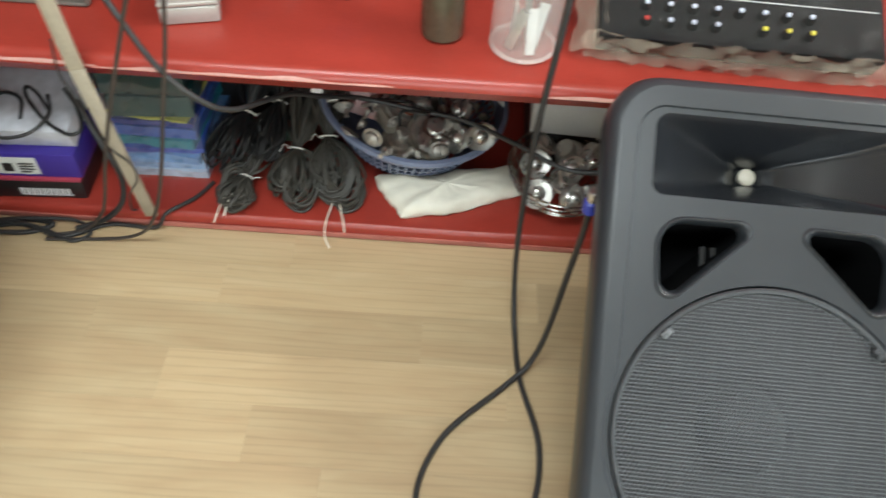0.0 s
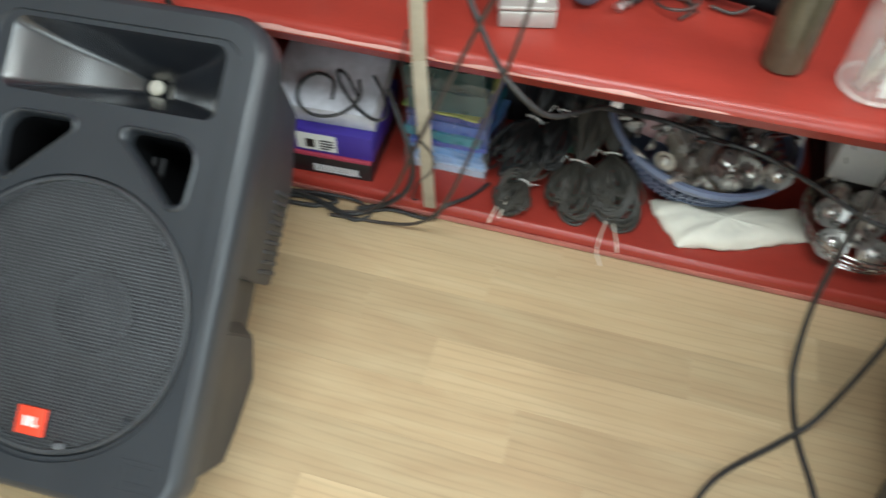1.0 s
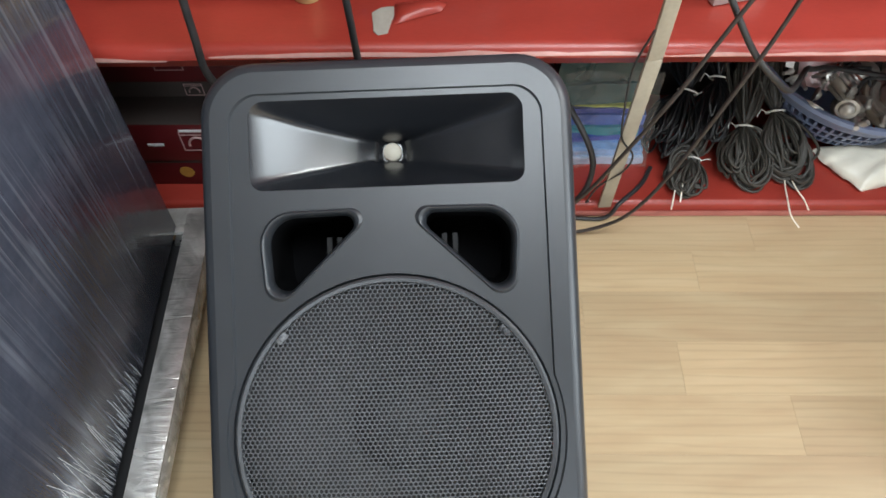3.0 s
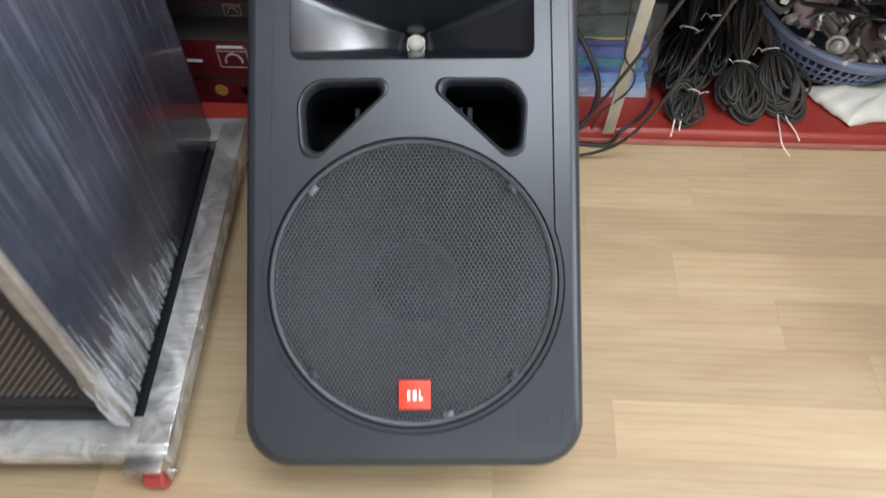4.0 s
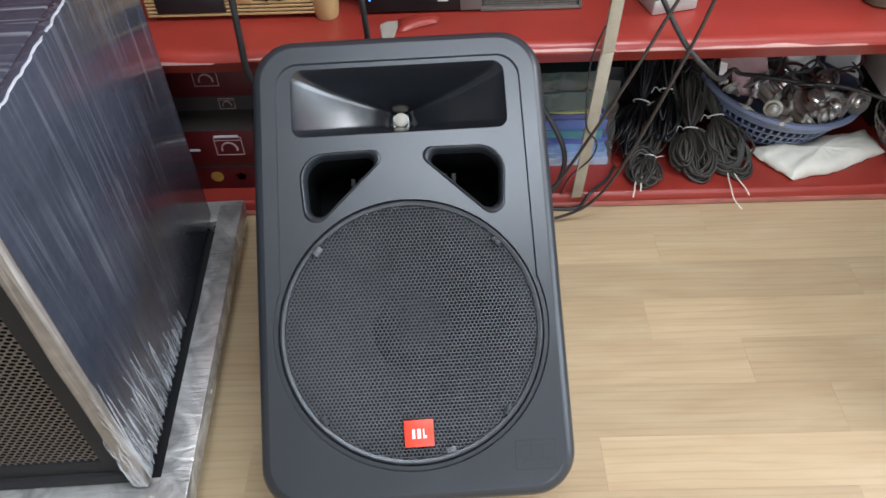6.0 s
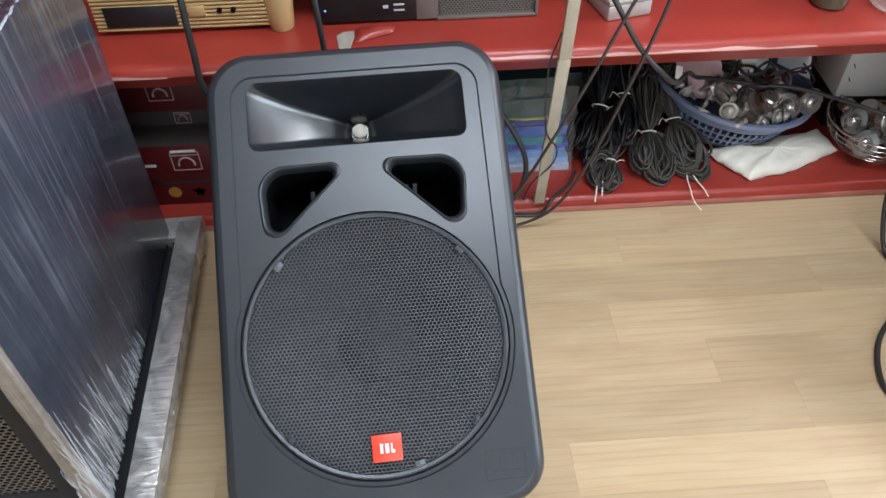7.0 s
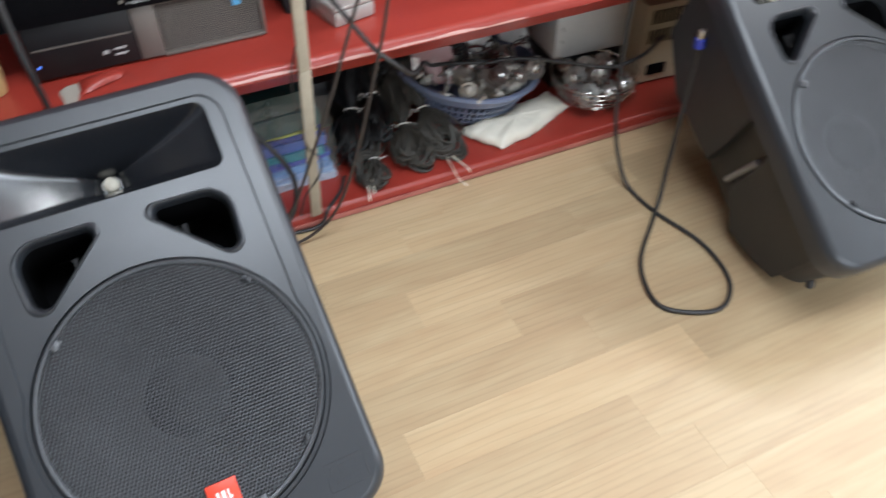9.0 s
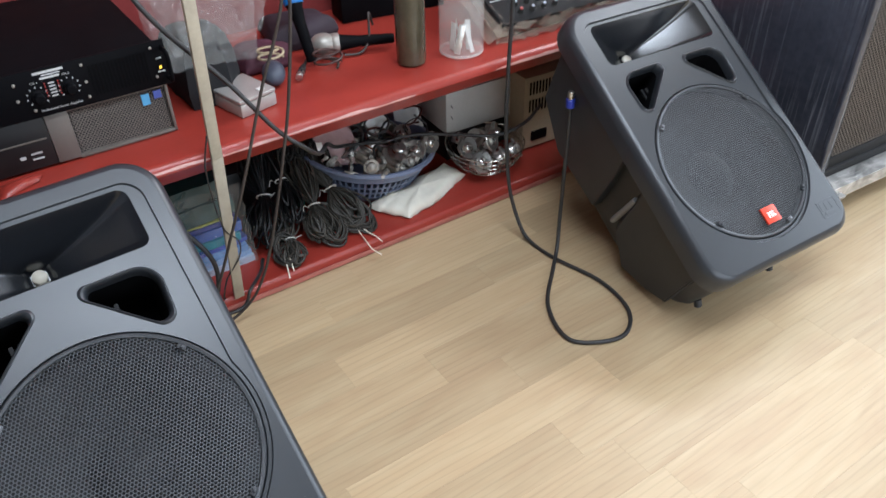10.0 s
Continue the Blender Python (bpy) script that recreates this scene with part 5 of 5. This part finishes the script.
pillow("torn_patch", ((-0.405, 0.03), (-0.40, -0.015), (-0.392, -0.025), (-0.378, -0.02), (-0.374, 0.012), (-0.362, 0.03), (-0.367, 0.046), (-0.392, 0.042)), ZU - 0.0005, 0.0012, material("grey_board_under_vinyl", srgb("9C948A"), 0.8), "torn grey patch in the red shelf cover", "patch", 1.1, 0.15)
sheet("torn_flap", ((-0.372, 0.0, ZU), (-0.372, 0.05, ZU), (-0.29, 0.05, ZU + 0.003), (-0.30, 0.03, ZU + 0.001)), 0.010, 0.002, RED, "lifted flap of torn red shelf cover", "flap", 6.0, n=10)


def tin():
    m = pose(0.105, 0.035, ZU, 0, 0, 14)
    t = thing("silver_case", "small silver plastic case with a raised lid edge", "case", m)
    part("base", box(0, 0.092, 0, 0.115, 0.0, 0.030, 0.004), SILVER, t)
    part("lid", box(-0.001, 0.093, -0.001, 0.116, 0.0305, 0.040, 0.004), SILVER, t)
    part("latch", box(0.058, 0.074, 0.012, 0.024, 0.0395, 0.0425, 0.001), WHITE, t, "white latch")
    part("hinge", box(0.02, 0.06, 0.108, 0.122, 0.030, 0.046, 0.003), SILVER, t)


tin()


def microphone(m, cap=False):
    t = thing("microphone", "black hand microphone with a blue ring" if cap else "black hand microphone with a grey ball head", "microphone", m, "microphones")
    part("body", lathe([(0.010, 0.0), (0.012, 0.004), (0.014, 0.09), (0.018, 0.125), (0.021, 0.135)], 24), AMP_BLACK, t)
    part("collar", lathe([(0.0225, 0.135), (0.024, 0.139), (0.024, 0.148), (0.0225, 0.152)], 24), BLUE_CAP if cap else DULL_METAL, t)
    part("head", lathe([(0.022, 0.152), (0.026, 0.165), (0.0265, 0.178), (0.022, 0.193), (0.012, 0.203), (0.001, 0.205)], 24), BLUE_CAP if cap else DULL_METAL, t)
    return t


microphone(Matrix.Translation((0.56, 0.172, ZU + 0.024)) @ Vector((-0.93, 0.36, 0.02)).to_track_quat("Z", "Y").to_matrix().to_4x4())
microphone(Matrix.Translation((0.345, 0.19, ZU + 0.012)) @ pose(0, 0, 0, -28, 0, 0), True)
solo("cable_coil", tube([(0.375 + 0.034 * math.cos(a * 0.55), 0.165 + 0.03 * math.sin(a * 0.55), ZU + 0.006 + 0.0018 * a) for a in range(22)], 0.003, 7, 4), material("brown_cable", srgb("44302C"), 0.5), "coiled dark brown cable on the red shelf", "cable")
xl = thing("cable_plug", "silver-tipped black audio plug on a brown cable", "plug", Matrix.Translation((0.282, 0.132, ZU + 0.0095)) @ pose(0, 0, 0, 0, 0, -35) @ pose(0, 0, 0, -90, 0, 0))
part("tip", lathe([(0.008, 0.0), (0.009, 0.001), (0.009, 0.028), (0.008, 0.03)], 20), CHROME, xl, "bright metal tip")
part("sleeve", lathe([(0.0085, 0.03), (0.008, 0.05), (0.005, 0.068), (0.0035, 0.07)], 20), CABLE, xl)
solo("loose_lead", tube([(0.324, 0.190, ZU + 0.008), (0.345, 0.215, ZU + 0.01), (0.38, 0.21, ZU + 0.006), (0.40, 0.17, ZU + 0.004), (0.385, 0.14, ZU + 0.004)], 0.0032, 7, 6), CABLE_BROWN, "brown lead running to the audio plug", "cable")
solo("cable_coil", tube([(0.255 + 0.030 * math.cos(a * 0.6), 0.215 + 0.026 * math.sin(a * 0.6), ZU + 0.032 + 0.0016 * a) for a in range(20)], 0.0028, 7, 4), material("cream_cable", srgb("B9A98A"), 0.5), "small coil of cream cable on dark clutter", "cable")
b = bmesh.new()
bmesh.ops.create_icosphere(b, subdivisions=3, radius=0.034)
for v in b.verts:
    v.co = Vector((v.co.x * 0.8, v.co.y * 1.25, v.co.z * 0.75)) + noise.noise_vector(v.co * 30) * 0.002
solo("rubber_bulb", b, SLATE, "slate-grey rounded rubber bulb", "bulb", pose(0.232, 0.155, ZU + 0.026, 0, 0, -20))
pillow("pouch", ((0.03, 0.13), (0.12, 0.12), (0.165, 0.18), (0.15, 0.30), (0.02, 0.30)), ZU, 0.15, material("black_cloth", srgb("0E0F13"), 0.8, bump=0.3), "soft black cloth pouch between boxes", "pouch", 2.2)
pillow("cloth", ((0.19, 0.22), (0.30, 0.22), (0.34, 0.30), (0.25, 0.38), (0.18, 0.33)), ZU, 0.04, MAROON, "crumpled maroon cloth on the red shelf", "cloth", 5.2)
for k, cs in enumerate((((-0.01, 0.125, ZU + 0.10), (0.19, 0.115, ZU + 0.09), (0.24, 0.21, ZU + 0.26), (-0.02, 0.23, ZU + 0.28)), ((0.02, 0.14, ZU + 0.12), (0.22, 0.15, ZU + 0.13), (0.30, 0.27, ZU + 0.22), (0.02, 0.28, ZU + 0.25)))):
    sheet("film_bag", cs, 0.02, 0.016, GREYBAG, "crumpled grey bubble-film bag draped over the pouch", "bag", 11.0 + 3 * k, n=34)
solo("loose_lead", tube([(0.53, 0.22, ZU + 0.05), (0.515, 0.21, ZU + 0.085), (0.50, 0.19, ZU + 0.03), (0.47, 0.18, ZU + 0.006), (0.43, 0.19, ZU + 0.006)], 0.003, 7, 6), CABLE_BROWN, "dark lead curling beside the bottle", "cable")

pillow("cloth", ((0.29, 0.30), (0.40, 0.29), (0.49, 0.33), (0.47, 0.43), (0.32, 0.45)), ZU, 0.06, material("dark_plum_cloth", srgb("2A1E28"), 0.75, bump=0.3), "dark plum cloth heaped at the back of the red shelf", "cloth", 7.4)
bx = thing("black_box", "black cardboard box at the back of the red shelf", "box", pose(0.53, 0.385, ZU, 0, 0, -8))
part("body", box(0.0, 0.30, 0.0, 0.085, 0.0, 0.11, 0.003), AMP_BLACK, bx)
part("lid", box(-0.002, 0.302, -0.002, 0.087, 0.1105, 0.128, 0.003), AMP_BLACK, bx)
for k in range(5):
    a = 0.4 + 1.1 * k
    cx, cy = 0.47 + 0.05 * math.cos(a), 0.21 + 0.05 * math.sin(a)
    solo("loose_lead", tube([(cx, cy, 0.15), (cx + 0.02 * math.cos(a), cy, 0.20), (cx + 0.045, cy + 0.02 * math.sin(a), 0.215), (cx + 0.07, cy + 0.01, 0.19), (cx + 0.075, cy - 0.02, 0.15)], 0.0034, 7, 5), CABLE, "black lead looping among the drivers in the basket", "cable", Matrix(), "leads in the basket")

bo = thing("bottle", "tall dark olive bottle standing on the red shelf", "bottle", pose(0.547, 0.070, ZU))
part("glass_body", lathe([(0.03, 0.0), (0.0345, 0.004), (0.0355, 0.012), (0.0355, 0.17), (0.03, 0.20), (0.016, 0.225), (0.015, 0.25)], 36), BOTTLE, bo)
part("cap", lathe([(0.017, 0.2505), (0.017, 0.275), (0.015, 0.277)], 24), AMP_BLACK, bo)
ja = thing("jar", "clear plastic jar with bits of metal inside", "jar", pose(0.676, 0.047, ZU))
part("wall", lathe([(0.045, 0.001), (0.052, 0.004), (0.054, 0.014), (0.054, 0.125), (0.05, 0.135), (0.05, 0.15)], 40, cap0=True, cap1=False), CLEAR, ja)
part("base_ring", tube([p for p in ring(0, 0, 0.008, 0.051, 24)] + [ring(0, 0, 0.008, 0.051, 24)[0]], 0.0035, 8, 2), CLEAR, ja)
part("lid", lathe([(0.053, 0.1505), (0.053, 0.168), (0.05, 0.17)], 36), CARD_WHITE, ja)
for k in range(5):
    ob = solo("metal_strip", box(-0.008, 0.008, -0.001, 0.001, -0.035, 0.035, 0.0005), ALU if k % 2 else CARD_WHITE, "pale strip standing inside the jar", "strip", pose(0.676 + 0.02 * math.cos(k * 1.3), 0.047 + 0.02 * math.sin(k * 1.3), ZU + 0.04, 12 * (k - 2), 14 * math.cos(k), 50 * k), "strips in the jar")


def mixer():
    t = thing("mixing_desk", "dark mixing desk with rows of knobs under crumpled clear film", "mixing desk", pose(1.008, 0.036, ZU, 24, 0, -2.5))
    part("chassis", box(-0.22, 0.22, 0.0, 0.30, 0.006, 0.05, 0.004), MIXER, t)
    for k in range(8):
        for j in range(9):
            x, y = -0.15 + 0.036 * k - 0.0 * j, 0.03 + 0.028 * j
            m = KNOB_RED if k == 0 and j % 2 == 0 else (KNOB_YELLOW if j == 0 and k > 4 else KNOB_WHITE)
            if j in (2,) or (j == 0 and k == 4):
                continue
            kn = part("knob", lathe([(0.0075, 0.05), (0.0065, 0.06), (0.005, 0.062)], 10, x, y), MIXER, t)
            part("knob_cap", lathe([(0.0042, 0.0621), (0.0035, 0.0645)], 8, x, y), m, kn)
    part("panel_line", box(-0.21, 0.21, 0.083, 0.0845, 0.0495, 0.051), PRINT, t)
    fm = bmesh.new()
    n = 30
    rows = []
    for i in range(n + 1):
        u = i / n
        row = []
        for j in range(n + 1):
            v = j / n
            x, y = -0.25 + 0.5 * v, -0.02 + 0.35 * u
            edge = min(u, 1 - u, v, 1 - v)
            z = 0.008 + min(edge * 14, 1) * 0.058
            f = noise.noise_vector(Vector((x * 20, y * 20, 3))) * 0.012 + noise.noise_vector(Vector((x * 55, y * 55, 8))) * 0.008
            row.append((x + f.x, y + f.y, z + f.z * 0.8))
        rows.append(row)
    loft(rows, False, False, fm, closed=False)
    part("film_cover", fm, CLEAR_COVER, t, "crumpled clear film cover", smooth=20)
    for seed, pts in ((1, ((-0.255, -0.01), (-0.245, 0.1), (-0.25, 0.2), (-0.24, 0.33))), (2, ((-0.24, -0.012), (-0.12, -0.022), (0.0, -0.018), (0.13, -0.024), (0.25, -0.015)))):
        strip = []
        for i in range(61):
            f = i / 60 * (len(pts) - 1)
            k = min(int(f), len(pts) - 2)
            x = pts[k][0] + (pts[k + 1][0] - pts[k][0]) * (f - k)
            y = pts[k][1] + (pts[k + 1][1] - pts[k][1]) * (f - k)
            row = []
            for q in range(6):
                g = noise.noise_vector(Vector((x * 38, y * 38, seed + q * 0.8))) * 0.012
                row.append((x + g.x + (0.008 * q if seed == 1 else 0), y + g.y + (0.004 * q if seed == 2 else 0), 0.006 + 0.009 * q + g.z * 0.6))
            strip.append(row)
        hem = loft(strip, False, False, bmesh.new(), closed=False)
        part("film_hem", hem, HEM, t, "gathered whitish hem of the film")
    return t


mixer()

# ---- cables ----
def cable(name, pts, r, label, mat=None, per=10):
    return solo(name, tube(pts, r, 8, per), mat or CABLE, label, "cable", smooth=60)


cable("hanging_cable", [(0.205, -0.075, 1.0), (0.19, -0.085, 0.75), (0.11, -0.085, 0.55), (0.045, -0.088, 0.385), (-0.009, -0.075, 0.244), (-0.05, -0.055, 0.13), (-0.085, -0.035, 0.06), (-0.13, -0.035, 0.012), (-0.2, -0.05, 0.006)], 0.0034, "dusty black cable hanging past the shelf edge", CABLE_BROWN)
cable("hanging_cable", [(0.215, -0.08, 1.0), (0.20, -0.088, 0.75), (0.168, -0.09, 0.55), (0.132, -0.09, 0.405), (0.075, -0.08, 0.2), (0.03, -0.07, 0.09), (-0.02, -0.055, 0.03), (-0.09, -0.05, 0.006), (-0.2, -0.06, 0.006)], 0.0034, "dusty black cable hanging past the shelf edge", CABLE_BROWN)
cable("crossing_cable", [(-0.08, 0.04, 0.80), (-0.03, -0.02, 0.70), (0.06, -0.05, 0.58), (0.13, -0.082, 0.47), (0.18, -0.088, 0.415), (0.225, -0.06, 0.37), (0.29, 0.04, 0.325), (0.335, 0.10, 0.275), (0.40, 0.15, 0.235), (0.50, 0.155, 0.212), (0.60, 0.14, 0.205), (0.70, 0.10, 0.190), (0.80, 0.055, 0.175), (0.90, 0.06, 0.18), (1.0, 0.11, 0.185)], 0.0048, "thick black cable slung from the amplifier across the baskets")
cable("thin_wire", [(-0.008, -0.085, 0.50), (-0.022, -0.075, 0.43), (-0.018, -0.06, 0.34), (-0.008, -0.05, 0.26), (0.018, -0.045, 0.215), (0.012, -0.035, 0.165), (-0.02, -0.02, 0.11), (-0.035, -0.01, 0.055), (-0.03, 0.0, 0.042)], 0.0018, "thin black wire drooping beside the post", CABLE)
cable("loose_cable", [(-0.10, 0.06, 0.26), (-0.065, 0.02, 0.22), (-0.04, 0.0, 0.17), (-0.035, -0.005, 0.12), (-0.05, -0.012, 0.07), (-0.09, -0.02, 0.03), (-0.15, -0.03, 0.008)], 0.0055, "stiff black cable arching down from the cartons")
cable("floor_cable", [(-0.48, -0.03, 0.006), (-0.36, -0.045, 0.006), (-0.26, -0.03, 0.010), (-0.17, -0.05, 0.006), (-0.09, -0.012, 0.006), (0.0, -0.014, 0.008), (0.03, -0.006, 0.045), (0.075, 0.04, 0.045), (0.10, 0.085, 0.045)], 0.0042, "black cable lying along the shelf foot")
cable("floor_cable", [(-0.46, -0.05, 0.006), (-0.33, -0.055, 0.012), (-0.24, -0.045, 0.006), (-0.2, -0.02, 0.006), (-0.26, -0.015, 0.008), (-0.34, -0.03, 0.012), (-0.42, -0.02, 0.006)], 0.005, "black cable lying along the shelf foot")
cable("floor_cable", [(-0.40, -0.065, 0.006), (-0.3, -0.03, 0.016), (-0.21, -0.04, 0.014), (-0.15, -0.06, 0.006), (-0.12, -0.035, 0.006), (-0.16, -0.012, 0.012), (-0.25, -0.02, 0.018)], 0.0038, "black cable lying along the shelf foot")
for s, (x, y) in enumerate(((-0.27, 0.06), (-0.20, 0.08))):
    pts = [(x + 0.05 * math.cos(a * 0.9 + s) + 0.008 * a, y + 0.05 * math.sin(a * 0.9) , 0.207 + 0.014 * math.sin(a * 0.9) + 0.002 * a) for a in range(9)]
    cable("loose_cable", pts, 0.0034, "thin black cable curled on the cartons")
cable("hanging_cable", [(-0.415, -0.03, 0.95), (-0.425, -0.07, 0.65), (-0.419, -0.082, 0.50), (-0.415, -0.075, 0.40), (-0.41, -0.05, 0.25), (-0.41, -0.04, 0.04)], 0.0055, "black cable hanging behind the loudspeaker")
cable("hanging_cable", [(-0.64, -0.03, 0.95), (-0.637, -0.075, 0.65), (-0.639, -0.083, 0.50), (-0.64, -0.078, 0.42), (-0.625, -0.03, 0.31), (-0.61, -0.01, 0.18), (-0.60, -0.01, 0.05)], 0.006, "black cable hanging in front of the red cartons")
PLUG = Vector((0.772, -0.247, 0.402))
cable("speaker_cable", [(0.72, -0.07, 1.0), (0.712, -0.10, 0.65), (0.702, -0.105, 0.45), (0.70, -0.107, 0.30), (0.703, -0.125, 0.14), (0.71, -0.165, 0.04), (0.715, -0.21, 0.007), (0.722, -0.30, 0.006), (0.752, -0.425, 0.006), (0.735, -0.535, 0.006), (0.675, -0.592, 0.006), (0.607, -0.58, 0.006), (0.555, -0.527, 0.006), (0.592, -0.42, 0.007), (0.69, -0.325, 0.012), (0.735, -0.285, 0.03), (0.757, -0.262, 0.10), (0.766, -0.254, 0.24), (0.772, -0.249, 0.34), tuple(PLUG)], 0.005, "black speaker cable looped on the floor and plugged in")
pg = thing("speaker_plug", "blue-collared cable plug in the loudspeaker side", "plug", Matrix.Translation(PLUG - Vector((0, 0, 0.012))))
part("collar", lathe([(0.006, 0.0), (0.0105, 0.003), (0.0105, 0.022), (0.008, 0.024)], 18), material("cobalt_plastic", srgb("2A3A9E"), 0.4), pg, "cobalt blue collar")
part("shell", lathe([(0.0075, 0.0242), (0.0075, 0.04), (0.006, 0.042)], 18), CHROME, pg, "bright metal shell")

# ---- floor planks ----
def plank_mesh(x0, x1, y0, y1):
    g = 0.00008
    return box(x0 + g, x1 - g, y0 + g, y1 - g, -0.0035, 0.0, 0.00012, seg=1)


ROW_Y = [-0.085, -0.178, -0.28, -0.381, -0.483, -0.587, -0.686]
OFFSETS = [0.16, -0.055, 0.10, 0.268, 0.40, -0.035]
rng = random.Random(5)
rows_ = []
for k in range(6):
    rows_.append((ROW_Y[k + 1], ROW_Y[k], OFFSETS[k]))
for k in range(7):
    rows_.append((-0.686 - 0.1 * (k + 1), -0.686 - 0.1 * k, rng.uniform(0, 0.6)))
rows_.append((-0.085, 0.0, rng.uniform(0, 0.6)))
full = None
for y0, y1, off in rows_:
    k0 = math.floor((-1.4 - off) / 0.6)
    for k in range(k0, k0 + 7):
        ob = finish("plank", plank_mesh(0, 0.6, 0, y1 - y0), OAK, 0)
        ob.location = (off + 0.6 * k, y0, 0)
        ob.parent = floor
rest = bmesh.new()
for r in range(22):
    y1 = -1.386 - 0.1 * r
    off = rng.uniform(0, 0.6)
    for k in range(-5, 9):
        xa, xb = max(off + 0.6 * k, -2.6), min(off + 0.6 * k + 0.6, 4.3)
        if xb - xa > 0.01:
            merged(rest, plank_mesh(xa, xb, y1 - 0.1, y1))
for x0, x1 in ((-2.6, -1.99), (2.79, 4.3)):
    merged(rest, plank_mesh(x0, x1, -1.386, 0.0))
ob = part("far_planks", rest, OAK, floor, smooth=0)
ob["kind"] = "stuff"
